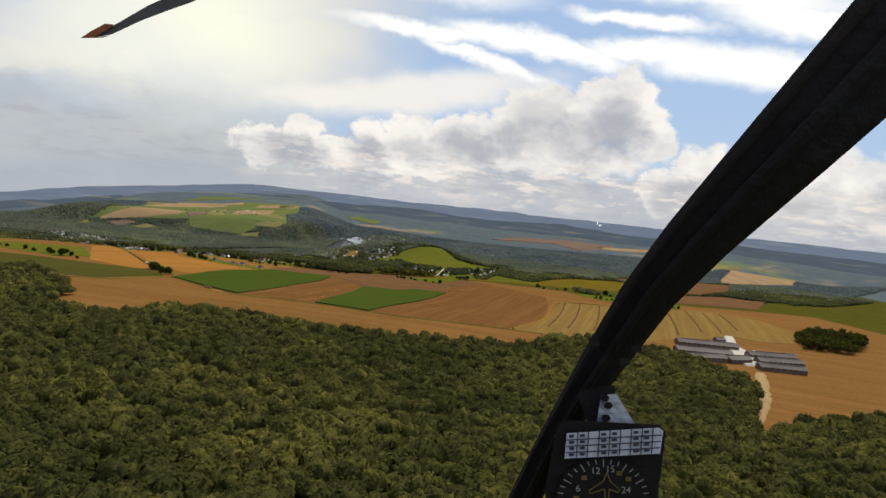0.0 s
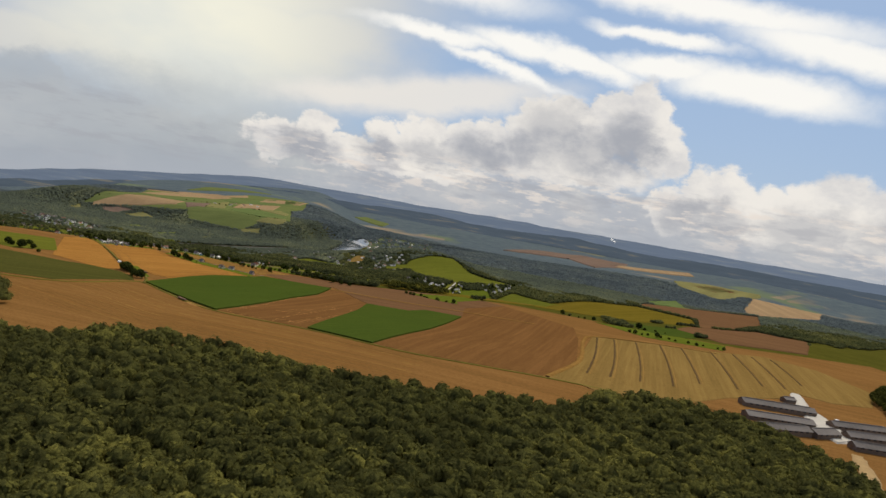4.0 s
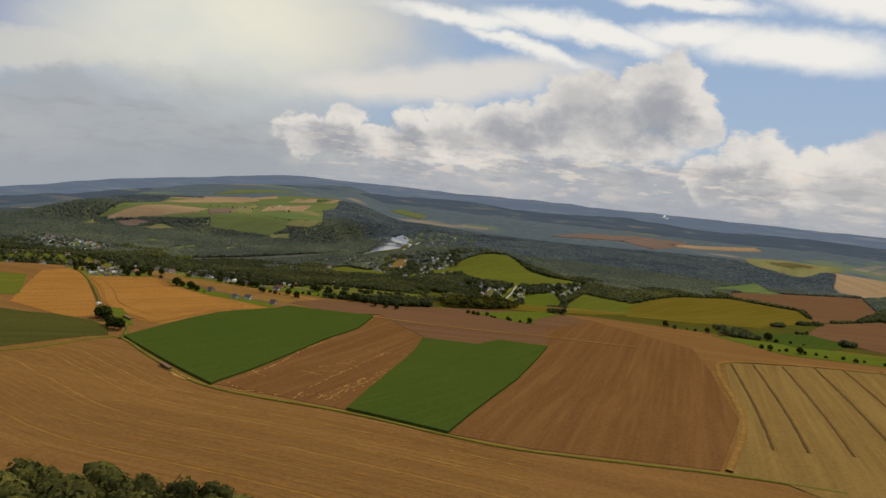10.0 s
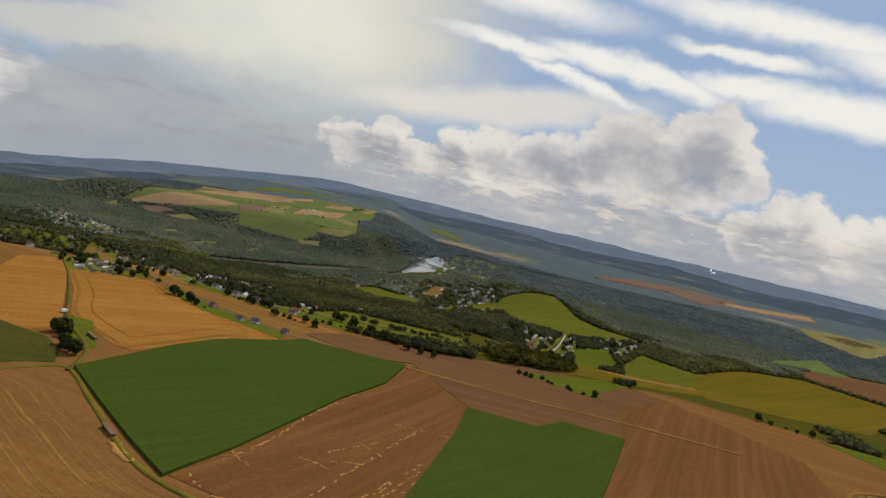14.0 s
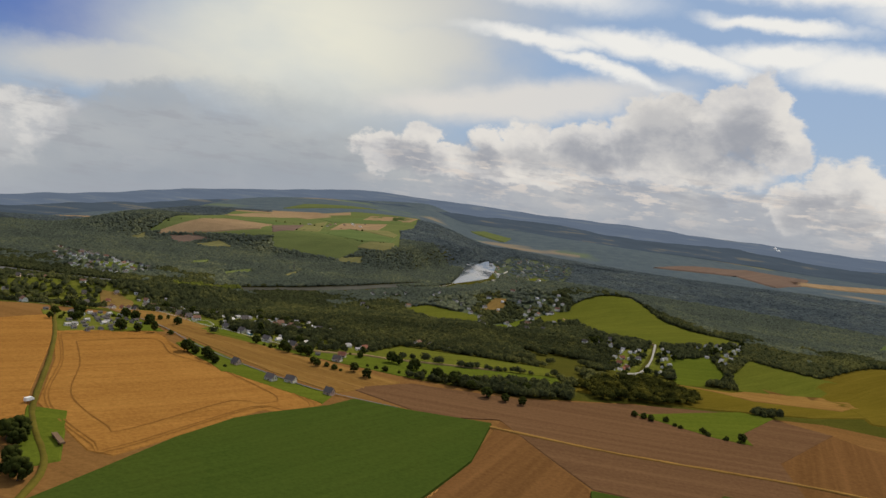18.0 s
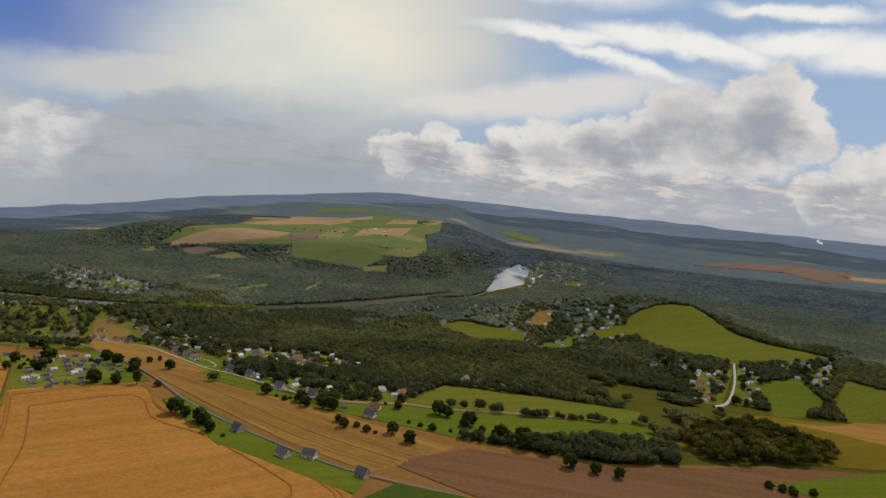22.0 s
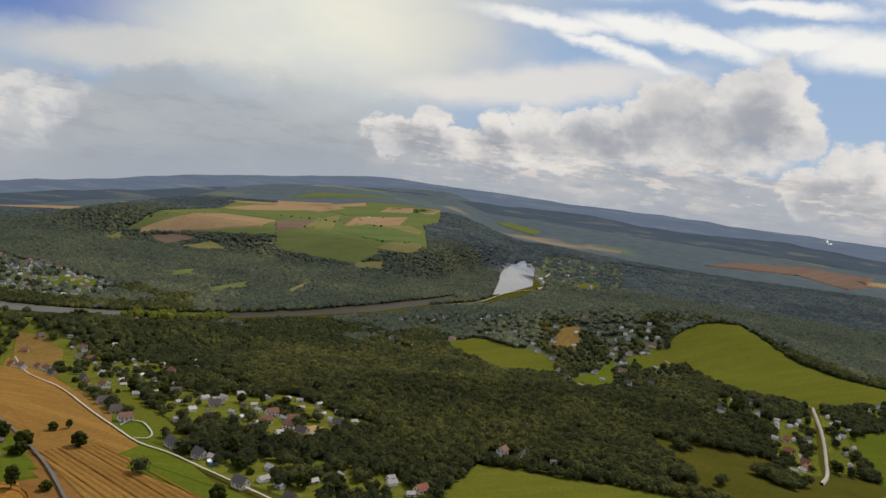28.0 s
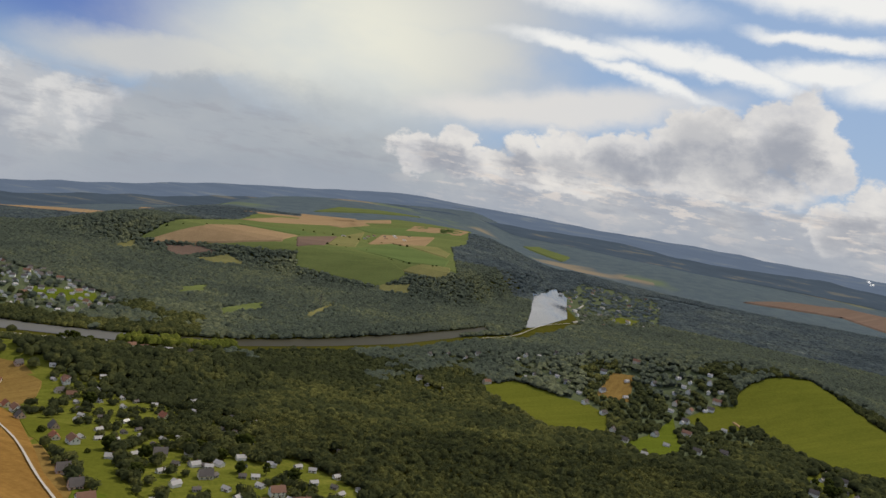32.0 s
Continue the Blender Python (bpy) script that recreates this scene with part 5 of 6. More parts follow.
# the lone field tree, the row at the plateau's edge, hedges and gardens
for x, y, k in ((-190, 1266, 0), (-211, 1284, 1), (-206, 1290, 2), (34, 1180, 0), (41, 1174, 2), (47, 1170, 0), (59, 1164, 0), (69, 1148, 0), (82, 1143, 0), (94, 1140, 1),
                (-28, 1222, 1), (-2, 1218, 0), (4, 1216, 1), (-13, 1190, 3), (-20, 1194, 3), (-6, 1186, 3), (20, 1182, 3), (5, 1186, 3), (228, 1330, 0), (190, 1262, 1)):
    plant(x, y, k)
for line, step, kinds in (([(-150, 1168), (-138, 1160), (-126, 1150), (-118, 1140)], 4.5, (0, 1, 3, 3)), ([(-147, 932), (-158, 945), (-164, 960), (-172, 984)], 3.6, (0, 1, 2, 0)), ([(11, 1202), (29, 1193), (46, 1189), (59, 1185), (71, 1172), (103, 1177)], 6.0, (0, 0, 1, 3)),
                          ([(-60, 1178), (-40, 1172), (-16, 1160)], 6.0, (3, 3, 1)), ([(-110, 1224), (-92, 1214), (-72, 1204)], 5.0, (0, 1, 3)),
                          ([(-250, 1290), (-228, 1268), (-208, 1250)], 7.0, (1, 3, 0)), ([(181, 1148), (205, 1132), (228, 1114), (245, 1104)], 6.5, (3, 3, 1)),
                          ([(480, 1040), (520, 1020), (560, 1000), (600, 985)], 12.0, (3, 1)), ([(420, 1140), (470, 1110), (505, 1092), (560, 1070)], 14.0, (3, 1, 0)),
                          ([(-420, 1095), (-330, 1040), (-290, 1018)], 16.0, (1, 3, 0)), ([(-270, 1004), (-285, 1030), (-300, 1060)], 9.0, (1, 3)),
                          ([(-300, 1300), (-270, 1262), (-258, 1220)], 6.0, (1, 1, 0)),
                          ([(-560, 2345), (-480, 2420), (-400, 2440)], 42.0, (0, 1)), ([(-330, 2400), (-260, 2440), (-200, 2450), (-110, 2470)], 26.0, (0, 0, 1)),
                          ([(-150, 2380), (-100, 2372), (-60, 2385)], 14.0, (0,)), ([(-380, 2640), (-300, 2660), (-220, 2640), (-120, 2700)], 26.0, (0,))):
    for p, _ in along(line, step * 0.8):
        if trng.random() < 0.75:
            plant(p.x + trng.uniform(-4, 4), p.y + trng.uniform(-4, 4), trng.choice(kinds))
copse = [(151, 1214), (175, 1248), (205, 1272), (234, 1280), (262, 1225), (240, 1195), (214, 1184), (156, 1178)]
wood("copse_wood", scattered(140, 270, 1170, 1300, 7.0, 14, lambda x, y, c: inside(x, y, copse)), CROWNS_NEAR, M_COPSE, "dense dark copse on the meadow slope", 4.0, 8.0, 24, 0.42, 0.4)
barn_copse = [(600, 720), (633, 770), (706, 837), (760, 830), (740, 770), (650, 700)]
wood("copse_wood", scattered(590, 770, 690, 850, 8.0, 15, lambda x, y, c: inside(x, y, barn_copse)), CROWNS_NEAR, M_COPSE, "dark round copse beyond the farm", 4.8, 11.0, 25, 0.42, 0.4)


def ridge(r0, top, low, wave, seed, label, mat):
    """A far range of hills as a plain backdrop, round the front of the view."""
    v, f = [], []
    n = 150
    for i in range(n + 1):
        a = -64 + 110 * i / n
        e = horizon(a) + top + wave * noise.noise(Vector((a / 7.0, seed, 0))) + 0.4 * wave * noise.noise(Vector((a / 1.6, seed, 5)))
        x, y = -r0 * math.sin(radians(a)), 600 + r0 * math.cos(radians(a))
        z = 140 + r0 * math.tan(radians(e))
        v += [(x, y, z - low), (x * 0.985, 600 + (y - 600) * 0.985, z - low * 0.45), (x, y, z), (x * 1.004, 600 + (y - 600) * 1.004, z - low)]
        if i:
            b = 4 * (i - 1)
            f += [(b + k, b + k + 1, b + k + 5, b + k + 4) for k in range(3)]
    return mesh_object("backdrop", v, f, mat, "structure", label, "distant hills", True)


# the ranges emit their haze tint themselves
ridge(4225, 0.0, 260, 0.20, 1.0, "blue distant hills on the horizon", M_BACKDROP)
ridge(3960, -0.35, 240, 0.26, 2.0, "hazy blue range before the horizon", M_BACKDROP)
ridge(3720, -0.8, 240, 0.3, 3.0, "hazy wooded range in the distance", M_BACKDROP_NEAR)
# steam rising far off
prng = random.Random(4)
v, f = merged([clump(BALL2, prng, 0.6, (1930 + x, 4250, z), (s, s * 0.3, s * 0.8), -2) for x, z, s in ((0, 72, 5), (1, 84, 8), (-6, 100, 12), (-22, 114, 8))])
tagged(new("steam_plume", to_mesh("steam_plume", v, f, M_STEAM)), "white steam plume rising over distant woods", "steam")


# ---------------------------------------------------------------- buildings
def cuboid(bm, x0, x1, y0, y1, z0, z1):
    v = [bm.verts.new((x, y, z)) for z in (z0, z1) for y in (y0, y1) for x in (x0, x1)]
    for a in ((0, 2, 3, 1), (4, 5, 7, 6), (0, 1, 5, 4), (1, 3, 7, 5), (3, 2, 6, 7), (2, 0, 4, 6)):
        bm.faces.new([v[i] for i in a])
    return bm


def gable_body(w, l, eaves, ridge_z):
    """Walls with gable ends; the ridge runs along x."""
    bm = bmesh.new()
    low = [bm.verts.new(p) for p in ((-l / 2, -w / 2, -1.5), (l / 2, -w / 2, -1.5), (l / 2, w / 2, -1.5), (-l / 2, w / 2, -1.5))]
    top = [bm.verts.new((v.co.x, v.co.y, eaves)) for v in low]
    tip = [bm.verts.new((-l / 2, 0, ridge_z)), bm.verts.new((l / 2, 0, ridge_z))]
    bm.faces.new((low[0], low[1], top[1], top[0]))
    bm.faces.new((low[2], low[3], top[3], top[2]))
    bm.faces.new((low[1], low[2], top[2], tip[1], top[1]))
    bm.faces.new((low[3], low[0], top[0], tip[0], top[3]))
    return bm


def gable_roof(w, l, eaves, ridge_z, over=0.45, thick=0.22):
    """Two roof slopes with eaves and verges standing out."""
    bm = bmesh.new()
    slope = (ridge_z - eaves) / (w / 2)
    for s in (-1, 1):
        out = s * (w / 2 + over)
        e = eaves - slope * over
        q = [(-l / 2 - over, 0, ridge_z), (l / 2 + over, 0, ridge_z), (l / 2 + over, out, e), (-l / 2 - over, out, e)]
        a = [bm.verts.new((x, y, z + 0.03)) for x, y, z in q]
        b = [bm.verts.new((x, y, z + 0.03 + thick)) for x, y, z in q]
        bm.faces.new(b)
        bm.faces.new(a[::-1])
        for i in range(4):
            bm.faces.new((a[i], a[(i + 1) % 4], b[(i + 1) % 4], b[i]))
    bmesh.ops.recalc_face_normals(bm, faces=bm.faces)
    return bm


def make_house(w, l, eaves, ridge_z, wall, roof, label, detail=True, group="village houses", name="house"):
    house = tagged(new(name), label, name, group)
    body = part("wall", gable_body(w, l, eaves, ridge_z), house, wall)
    top = part("roof", gable_roof(w, l, eaves, ridge_z), house, roof)
    bm = cuboid(bmesh.new(), -0.35, 0.35, -0.3, 0.3, ridge_z - 1.0, ridge_z + 0.9)
    chim = part("chimney", bm, top, ROOFS[1])
    chim.location = (l * 0.22, 0.5, 0)
    if detail:
        rows = [1.0] + ([eaves - 1.7] if eaves > 4 else [])
        pane = bpy.data.meshes.new("window")
        cuboid(bm := bmesh.new(), -0.55, 0.55, -0.06, 0.06, 0, 1.25)
        bm.to_mesh(pane)
        bm.free()
        pane.materials.append(M_GLASS)
        for z in rows:
            for k in range(3):
                for s in (-1, 1):
                    win = part("window", pane, body)
                    win.location = (l * (-0.32 + 0.32 * k), s * w / 2, z)
        for s in (-1, 1):
            for y in (-w * 0.2, w * 0.2):
                win = part("window", pane, body)
                win.location, win.rotation_euler = (s * l / 2, y, eaves - 0.6), (0, 0, math.pi / 2)
        door = part("door", cuboid(bmesh.new(), -0.5, 0.5, -0.08, 0.08, 0, 2.05), body, M_WOODWORK)
        door.location = (l * 0.12, -w / 2 - 0.02, 0.1)
    return house


HOUSES = [make_house(8.0, 10.5, 3.4, 7.4, WALLS[0], ROOFS[0], "cream house with a steep slate gable roof"), make_house(7.6, 9.0, 3.2, 7.6, WALLS[2], ROOFS[0], "salmon house with a dark gable roof"),
          make_house(8.2, 11.0, 4.6, 8.0, WALLS[1], ROOFS[1], "white house with a brown tiled roof"), make_house(7.4, 9.5, 3.0, 6.8, WALLS[0], ROOFS[2], "cream house with a red tiled roof"),
          make_house(5.0, 7.0, 2.5, 4.2, WALLS[1], ROOFS[3], "white garden bungalow with a pale roof", True, "garden bungalows", "bungalow"), make_house(4.6, 6.2, 2.4, 3.9, WALLS[3], ROOFS[0], "grey garden cabin with a dark roof", True, "garden bungalows", "bungalow"),
          make_house(8.0, 11.0, 4.4, 8.2, WALLS[1], ROOFS[0], "white far-off village house with a slate roof", False, "distant houses"), make_house(9.0, 14.0, 4.6, 8.4, WALLS[0], ROOFS[1], "cream far-off village house with a brown roof", False, "distant houses"),
          make_house(9.0, 18.0, 6.0, 9.0, WALLS[1], ROOFS[3], "long pale far-off building with a light roof", False, "distant houses"),
          make_house(6.0, 8.5, 3.0, 5.2, WALLS[1], ROOFS[3], "small white far-off cottage with a pale roof", False, "distant cottages", "cottage")]
used_proto = set()


def build(kind, x, y, turn):
    size = 0.64 if kind < 4 and y < 1500 else 0.58
    m = pose(x, y, height(x, y) + 0.7, 0, 0, turn) @ Matrix.Diagonal((size, size, size, 1))
    house = HOUSES[kind]
    if kind in used_proto:
        house = copy_thing(house, m)
    used_proto.add(kind)
    house.matrix_basis = m
    return house


# houses along the lane and the country road, and the settlements
for x, y, kind, turn in SITES:
    build(kind, x, y, turn)
for q, share in VILLAGES:
    x0, x1, y0, y1, _ = boxed([q])[0]
    for k in range(46 if q is VILLAGES[1][0] else 22):
        x, y = hrng.uniform(x0, x1), hrng.uniform(y0, y1)
        if inside(x, y, q) and y < 1700 and all(math.hypot(x - s[0], y - s[1]) > 5 for s in SITES):
            plant(x, y, 3 if y < 1300 and x < -180 and k % 3 else None)


# the farm: long low sheds round a pale yard
def make_shed(l, w, eaves, ridge_z, label):
    shed = tagged(new("farm_shed"), label, "barn", "sheds of the farm")
    body = part("wall", gable_body(w, l, eaves, ridge_z), shed, M_SHED_WALL)
    roof = part("roof", gable_roof(w, l, eaves, ridge_z, 0.6, 0.15), shed, M_SHEET)
    part("ridge_vent", cuboid(bmesh.new(), -l * 0.46, l * 0.46, -0.5, 0.5, ridge_z + 0.1, ridge_z + 0.6), roof, M_SHEET)
    n = max(3, int(l / 6))
    pane = bpy.data.meshes.new("window")
    cuboid(bm := bmesh.new(), -1.4, 1.4, -0.06, 0.06, 0, 0.9)
    bm.to_mesh(pane)
    bm.free()
    pane.materials.append(M_GLASS)
    for k in range(n):
        win = part("window", pane, body)
        win.location = (l * (-0.45 + 0.9 * (k + 0.5) / n), -w / 2, eaves - 1.3)
    door = part("door", cuboid(bmesh.new(), -0.08, 0.08, -1.8, 1.8, 0, 3.0), body, M_WOODWORK)
    door.location = (-l / 2, 0, 0)
    return shed


for (xa, ya), (xb, yb), w, label in (((420, 690), (486, 680), 13, "long low cattle shed with a grey sheet roof"), ((392, 644), (450, 637), 13, "second grey-roofed cattle shed beside the wood"),
                                     ((378, 609), (427, 614), 12, "low grey shed half hidden by trees"), ((429, 612), (457, 619), 13, "wide grey farm hall beside the yard"),
                                     ((477, 647), (532, 646), 11, "long grey-roofed stable east of the yard"), ((468, 619), (519, 618), 11, "long grey-roofed stable in the middle of a row"),
                                     ((450, 592), (496, 585), 11, "long grey-roofed stable at the field's edge"), ((488, 723), (500, 724), 8, "small grey farm store at the end of the lane")):
    l = math.hypot(xb - xa, yb - ya)
    shed = make_shed(l, w, 3.6 if l > 20 else 2.8, 6.4 if l > 20 else 4.6, label)
    xm, ym = (xa + xb) / 2, (ya + yb) / 2
    shed.matrix_basis = pose(xm, ym, height(xm, ym) + 0.9, 0, 0, math.degrees(math.atan2(yb - ya, xb - xa)))
draped("pavement", [(529, 763), (534, 758), (503, 706), (494, 672), (484, 646), (468, 610), (446, 602), (452, 634), (494, 706)], M_CONCRETE, "pale dusty farm yard and lane", 1.8, 20, "yard")
tank = tagged(new("tank"), "white round tank between the stables", "tank")
bm = bmesh.new()
tapered(bm, [(0, 0, -1.0, 2.2), (0, 0, 4.4, 2.2), (0, 0, 5.0, 1.6), (0, 0, 5.3, 0.4)], 16)
part("shell", bm, tank, M_WHITE)
part("rim", tapered(bmesh.new(), [(0, 0, 4.2, 2.3), (0, 0, 4.5, 2.3)], 16), tank, M_SHEET)
tank.matrix_basis = pose(492, 657, height(492, 657) + 0.9)

# small things: pool, trailer on the green strip, van on the farm track, garden wall, steam plume
pool = tagged(new("swimming_pool"), "round blue garden pool beside a house", "pool")
part("basin", tapered(bmesh.new(), [(0, 0, -0.6, 2.4), (0, 0, 1.0, 2.4)], 18), pool, M_BLUE)
part("rim", tapered(bmesh.new(), [(0, 0, 0.95, 2.55), (0, 0, 1.05, 2.55)], 18), pool, M_WHITE)
pool.matrix_basis = pose(-127, 1266, height(-127, 1266) + 1.0)
trailer = tagged(new("trailer"), "long brown farm trailer parked at the field's edge", "trailer")
part("bed", cuboid(bmesh.new(), -7, 7, -1.2, 1.2, 0.9, 1.7), trailer, M_WOODWORK)
for sx in (-5, -3.6, 5):
    for sy in (-1.0, 1.0):
        wheel = part("wheel", tapered(bmesh.new(), [(0, 0, -0.18, 0.5), (0, 0, 0.18, 0.5)], 12), trailer, M_RUT)
        wheel.location, wheel.rotation_euler = (sx, sy, 0.45), (math.pi / 2, 0, 0)
trailer.matrix_basis = pose(-150, 975, height(-150, 975) + 1.1, 0, 0, -50)
wagon = copy_thing(trailer, pose(-84, 822, height(-84, 822) + 0.9, 0, 0, -54))
wagon.matrix_basis = pose(-84, 822, height(-84, 822) + 0.6, 0, 0, -54)
van = tagged(new("van"), "white van standing on the farm track", "van")
part("body", cuboid(bmesh.new(), -2.4, 1.4, -0.95, 0.95, 0.45, 2.3), van, M_WHITE)
cab = part("cab", cuboid(bmesh.new(), 1.4, 2.6, -0.9, 0.9, 0.45, 1.5), van, M_WHITE)
part("windscreen", cuboid(bmesh.new(), 1.35, 1.5, -0.8, 0.8, 1.5, 2.15), cab, M_GLASS)
for sx in (-1.6, 1.7):
    for sy in (-0.85, 0.85):
        wheel = part("wheel", tapered(bmesh.new(), [(0, 0, -0.12, 0.36), (0, 0, 0.12, 0.36)], 12), van, M_RUT)
        wheel.location, wheel.rotation_euler = (sx, sy, 0.36), (math.pi / 2, 0, 0)
van.matrix_basis = pose(-187, 1020, height(-187, 1020) + 1.4, 0, 0, 70)
# lattice mast on the far slope
pylon = tagged(new("power_pylon"), "slim grey lattice power pylon on the wooded slope", "pylon")
for sx in (-1, 1):
    for sy in (-1, 1):
        part("leg", tapered(bmesh.new(), [(1.8 * sx, 1.8 * sy, -1, 0.16), (0.8 * sx, 0.8 * sy, 10, 0.13), (0.25 * sx, 0.25 * sy, 21, 0.08)], 5), pylon, M_SHEET)
for z, w in ((13, 4.2), (16, 3.4), (19, 2.6)):
    part("crossarm", cuboid(bmesh.new(), -w, w, -0.14, 0.14, z, z + 0.35), pylon, M_SHEET)
for z in (3, 6, 9, 12):
    w = 1.75 - 0.07 * z
    part("brace", cuboid(bmesh.new(), -w, w, -w, -w + 0.1, z, z + 0.16), pylon, M_SHEET)
pylon.matrix_basis = pose(-213, 2040, height(-213, 2040) + 0.5, 0, 0, 25)


# ---------------------------------------------------------------- the aircraft, standing where the flight begins
SEAT = look(*PATH[0][1:])
LENS = 784 / math.tan(radians(32))


def spot(u, v, d):
    """A place in the cockpit: u right and v down across the pilot's view, d metres ahead of the eye."""
    return Vector(((u - 784) / LENS * d, -(v - 441) / LENS * d, -d))


def swept(sections, thick, front=0.0):
    """A bar with rounded edges through sections (left end, right end), each a place in the cockpit."""
    bm = bmesh.new()
    rings = []
    for a, b in sections:
        back = (a + b).normalized() * thick
        side = b - a
        ring = [a + side * 0.04 + back * 0.15, a + side * 0.14, a + side * 0.5 - back * 0.12, a + side * 0.86, b - side * 0.04 + back * 0.15,
                b - side * 0.04 + back * 0.8, b - side * 0.2 + back, a + side * 0.2 + back, a + side * 0.04 + back * 0.8]
        rings.append([bm.verts.new(p * (1 + front)) for p in ring])
    for p, q in zip(rings, rings[1:]):
        for k in range(len(p)):
            bm.faces.new((p[k], p[(k + 1) % len(p)], q[(k + 1) % len(q)], q[k]))
    bm.faces.new(rings[0])
    bm.faces.new(rings[-1][::-1])
    bmesh.ops.recalc_face_normals(bm, faces=bm.faces)
    return bm


def slab(corners, d, thick, grow=0.0):
    """A flat plate over corners (u, v), its face d metres ahead."""
    bm = bmesh.new()
    a = [bm.verts.new(spot(u, v, d + grow * i)) for i, (u, v) in enumerate(corners)]
    b = [bm.verts.new(x.co * (1 + thick / d)) for x in a]
    n = len(a)
    bm.faces.new(a)
    bm.faces.new(b[::-1])
    for i in range(n):
        bm.faces.new((a[i], b[i], b[(i + 1) % n], a[(i + 1) % n]))
    bmesh.ops.recalc_face_normals(bm, faces=bm.faces)
    return bm


def line_between(a, b, n):
    return [a.lerp(b, i / n) for i in range(n + 1)]


cockpit = tagged(new("cockpit_frame"), "black curved windscreen post with a mounted magnetic compass", "cockpit frame")
cockpit.matrix_basis = SEAT
POST = [((1640, -160), (1790, 40), 0.60), ((1500, 0), (1650, 150), 0.61), ((1340, 195), (1478, 297), 0.63), ((1180, 390), (1290, 455), 0.66), ((1100, 500), (1195, 545), 0.68), ((1035, 610), (1118, 642), 0.70),
        ((985, 705), (1048, 730), 0.71), ((935, 800), (992, 822), 0.72), ((880, 915), (940, 930), 0.73)]
fine_post = []
for (a0, b0, d0), (a1, b1, d1) in zip(POST, POST[1:]):
    for k in range(4):
        t = k / 4
        fine_post.append((spot(*Vector(a0).lerp(Vector(a1), t), d0 + (d1 - d0) * t), spot(*Vector(b0).lerp(Vector(b1), t), d0 + (d1 - d0) * t)))
post = part("post", swept(fine_post, 0.035), cockpit, M_DARK)
part("trim_strip", swept([(a.lerp(b, 0.10) * 0.985, a.lerp(b, 0.20) * 0.985) for a, b in fine_post], 0.006), post, M_RUBBER, "dull rubber sealing strip")
part("inner_rib", swept([(a.lerp(b, 0.42) * 0.98, a.lerp(b, 0.62) * 0.98) for a, b in fine_post], 0.01), post, M_DARK)
for u, v in ((1126, 618), (1106, 640), (1052, 607)):
    part("bolt", slab([(u - 9, v - 6), (u + 9, v - 7), (u + 9, v + 6), (u - 9, v + 7)], 0.66, 0.012), post, M_RUBBER)
bracket = part("bracket", slab([(1022, 700), (1034, 690), (1086, 682), (1090, 700), (1066, 706), (1054, 760), (1044, 760)], 0.66, 0.02), cockpit, M_DARK)
plate = part("mounting_plate", slab([(1064, 700), (1090, 697), (1128, 757), (1054, 762)], 0.652, 0.008), bracket, M_ALU, "bare aluminium mounting plate")
for u, v in ((1076, 718), (1072, 740), (1070, 705)):
    part("screw", slab([(u - 8, v), (u - 4, v - 6), (u + 5, v - 6), (u + 9, v), (u + 5, v + 6), (u - 4, v + 6)], 0.646, 0.006), plate, M_DARK)
compass = part("compass_housing", slab([(984, 762), (992, 748), (1010, 744), (1168, 752), (1178, 764), (1172, 820), (1152, 960), (962, 960), (966, 860)], 0.64, 0.06), cockpit, M_DARK)
card = part("correction_card", slab([(1003, 767), (1166, 757), (1174, 763), (1168, 803), (999, 812)], 0.632, 0.003), compass, M_CARD, "pale compass correction card with ruled rows")
for k in range(1, 4):
    t = k / 4
    part("rule", slab([(1003 - 3 * t, 767 + 45 * t), (1172 - 4 * t, 758 + 45 * t), (1172 - 4 * t, 760 + 45 * t), (1003 - 3 * t, 769 + 45 * t)], 0.6305, 0.0005), card, M_INK)
for k in range(1, 9):
    u = 1003 + 19 * k
    part("rule", slab([(u, 766 - 0.06 * (u - 1003)), (u + 2, 766 - 0.06 * (u - 1003)), (u - 1, 811 - 0.05 * (u - 1003)), (u - 3, 811 - 0.05 * (u - 1003))], 0.6305, 0.0005), card, M_INK)
for row in range(4):
    for col in (1, 2, 4, 5, 7, 8):
        u, v = 1000 + 19 * col, 771 + 11 * row - 1.1 * col
        part("entry_bar", slab([(u - 12, v), (u - 3, v - 0.5), (u - 3, v + 4.5), (u - 12, v + 5)], 0.630, 0.0004), card, M_INK)
dial = part("dial", slab([(1068 + 86 * math.cos(6.283 * k / 28), 885 + 76 * math.sin(6.283 * k / 28)) for k in range(28)], 0.637, 0.002), compass, M_DARK, "black compass dial with pale markings")
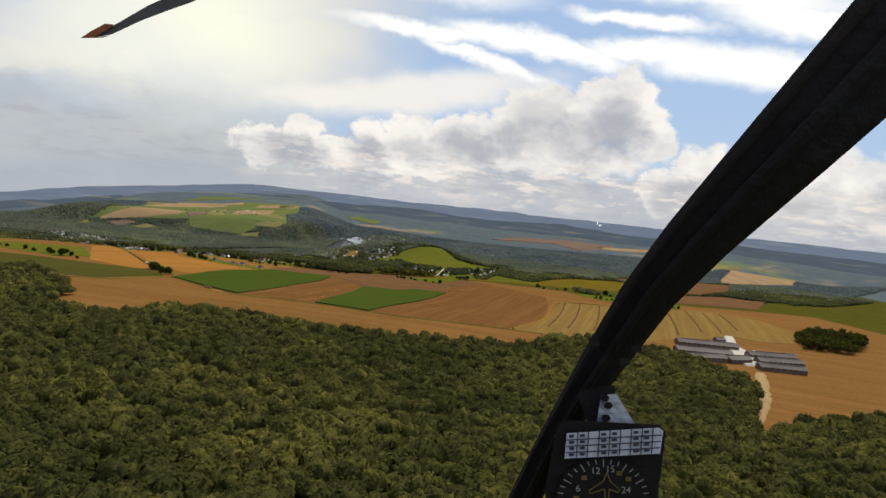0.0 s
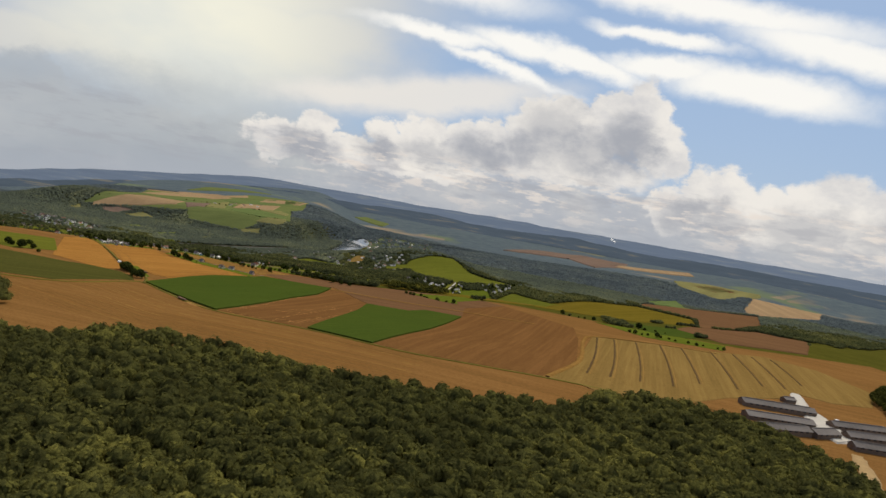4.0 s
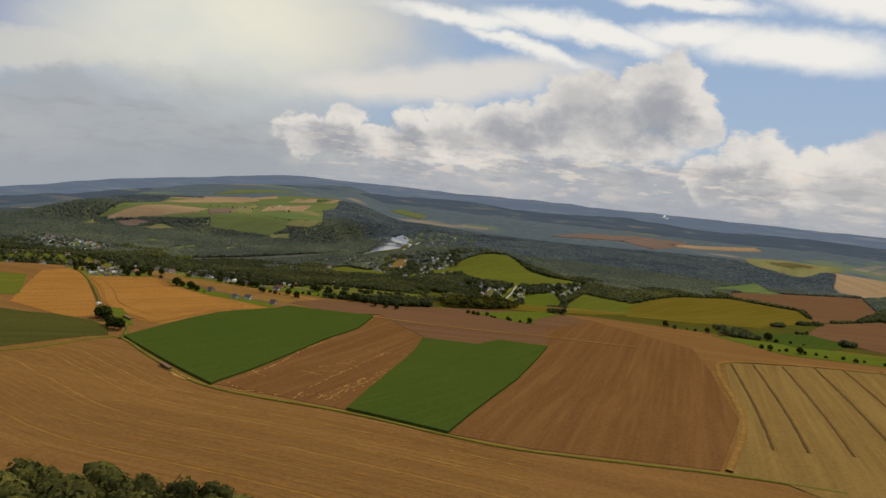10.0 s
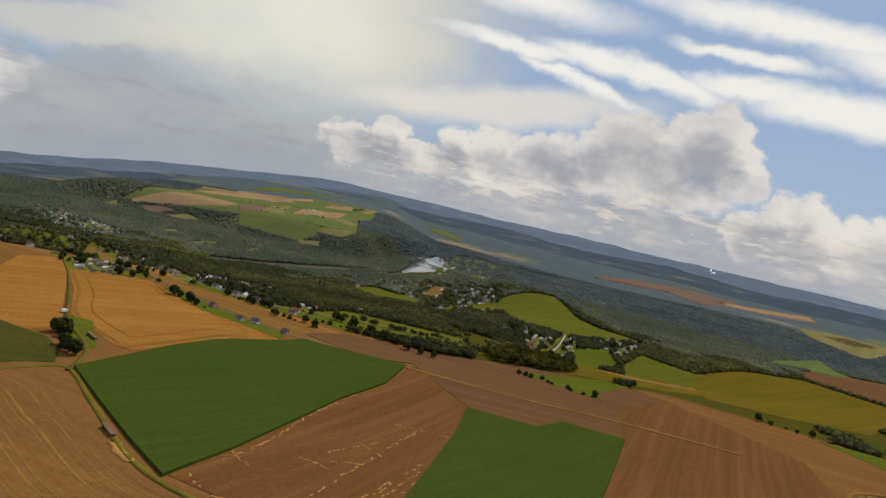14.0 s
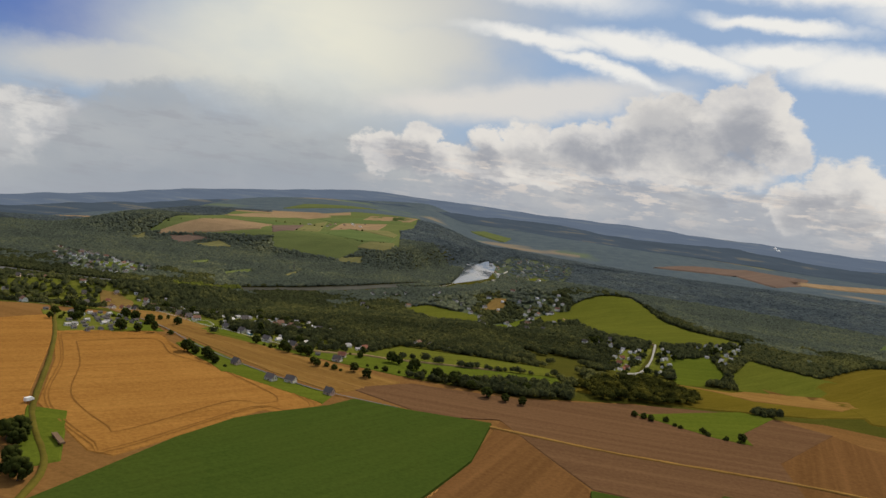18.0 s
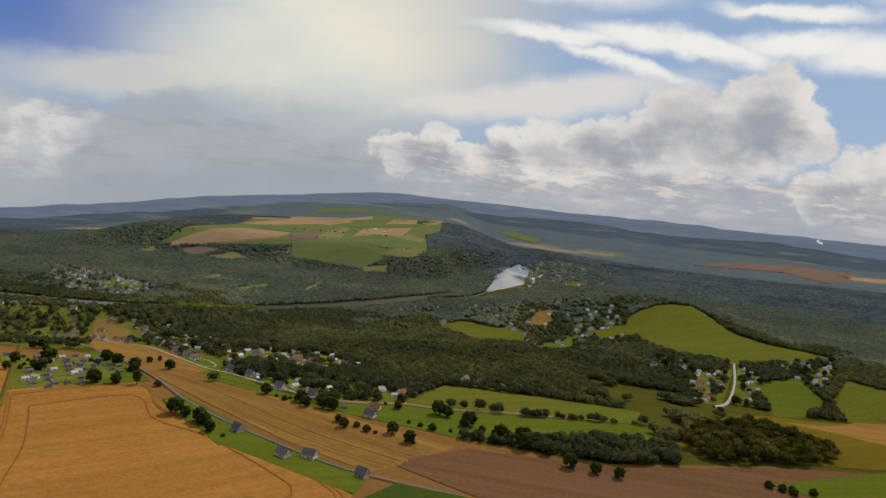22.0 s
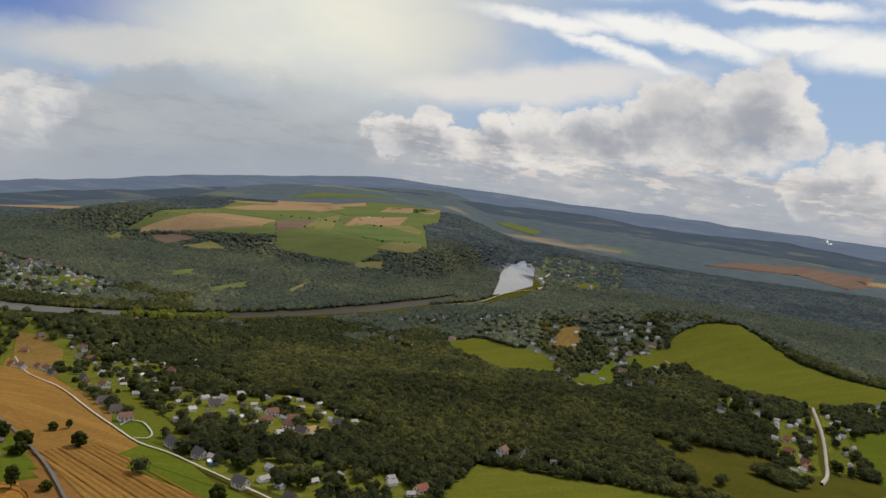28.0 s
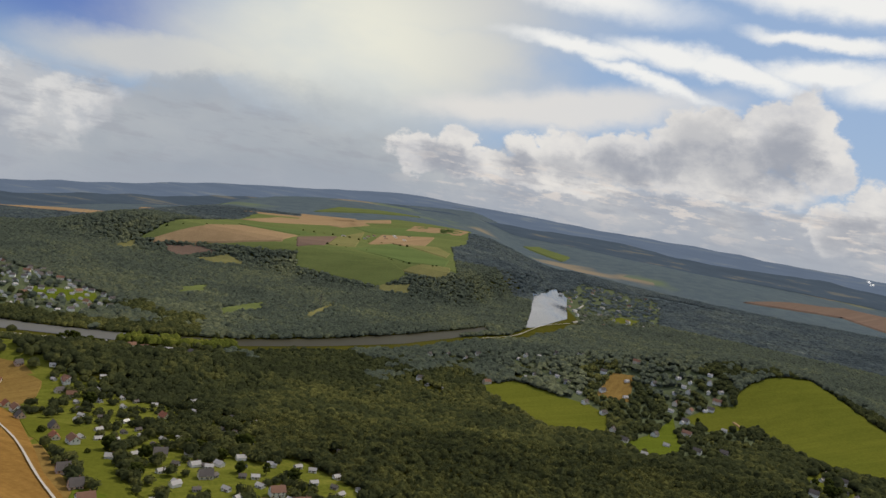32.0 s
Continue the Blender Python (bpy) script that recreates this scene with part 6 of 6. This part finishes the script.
for k in range(36):
    a = 6.283 * k / 36
    r0 = 0.84 if k % 3 else 0.76
    q = [(1068 + 86 * r * math.cos(a + s), 885 + 76 * r * math.sin(a + s)) for r, s in ((r0, -0.014), (0.95, -0.012), (0.95, 0.012), (r0, 0.014))]
    part("tick", slab(q, 0.6362, 0.0004), dial, M_FIGURE)
for text, u, v in (("12", 1054, 834), ("15", 1080, 831), ("6", 1023, 865), ("24", 1108, 868)):
    curve = bpy.data.curves.new("figure", "FONT")
    curve.body, curve.size, curve.extrude, curve.align_x, curve.align_y = text, 0.0085, 0.0002, "CENTER", "CENTER"
    holder = bpy.data.objects.new("figure", curve)
    figure = bpy.data.meshes.new_from_object(holder)
    bpy.data.objects.remove(holder)
    figure.materials.append(M_FIGURE)
    fig = part("figure", figure, dial)
    fig.location = spot(u, v, 0.6358)
for u, v in ((1112, 848), (1020, 882), (1096, 838), (1034, 846)):
    part("figure_bar", slab([(u - 5, v - 4), (u + 5, v - 4), (u + 5, v + 4), (u - 5, v + 4)], 0.6362, 0.0004), dial, M_GILT)
outline = [(1074, 836), (1080, 852), (1096, 866), (1094, 872), (1078, 866), (1077, 885), (1071, 885), (1070, 866), (1044, 874), (1043, 868), (1068, 852)]
for (u0, v0), (u1, v1) in zip(outline, outline[1:] + outline[:1]):
    w = Vector((v1 - v0, u0 - u1)).normalized() * 1.1
    part("needle_line", slab([(u0 - w.x, v0 - w.y), (u1 - w.x, v1 - w.y), (u1 + w.x, v1 + w.y), (u0 + w.x, v0 + w.y)], 0.6352, 0.0005), dial, M_GILT)
blade = tagged(new("rotor_blade"), "dark rotor blade with a reddish tip over the cockpit", "rotor blade")
blade.matrix_basis = SEAT
part("blade", slab([(168, 66), (200, 46), (262, 10), (330, -20), (420, -60), (440, -46), (340, 4), (300, 18), (252, 36), (196, 62)], 3.2, 0.06), blade, M_BLADE)
part("tip", slab([(142, 68), (160, 56), (186, 42), (203, 44), (168, 66), (194, 63), (182, 67)], 3.19, 0.05), blade, M_RED)
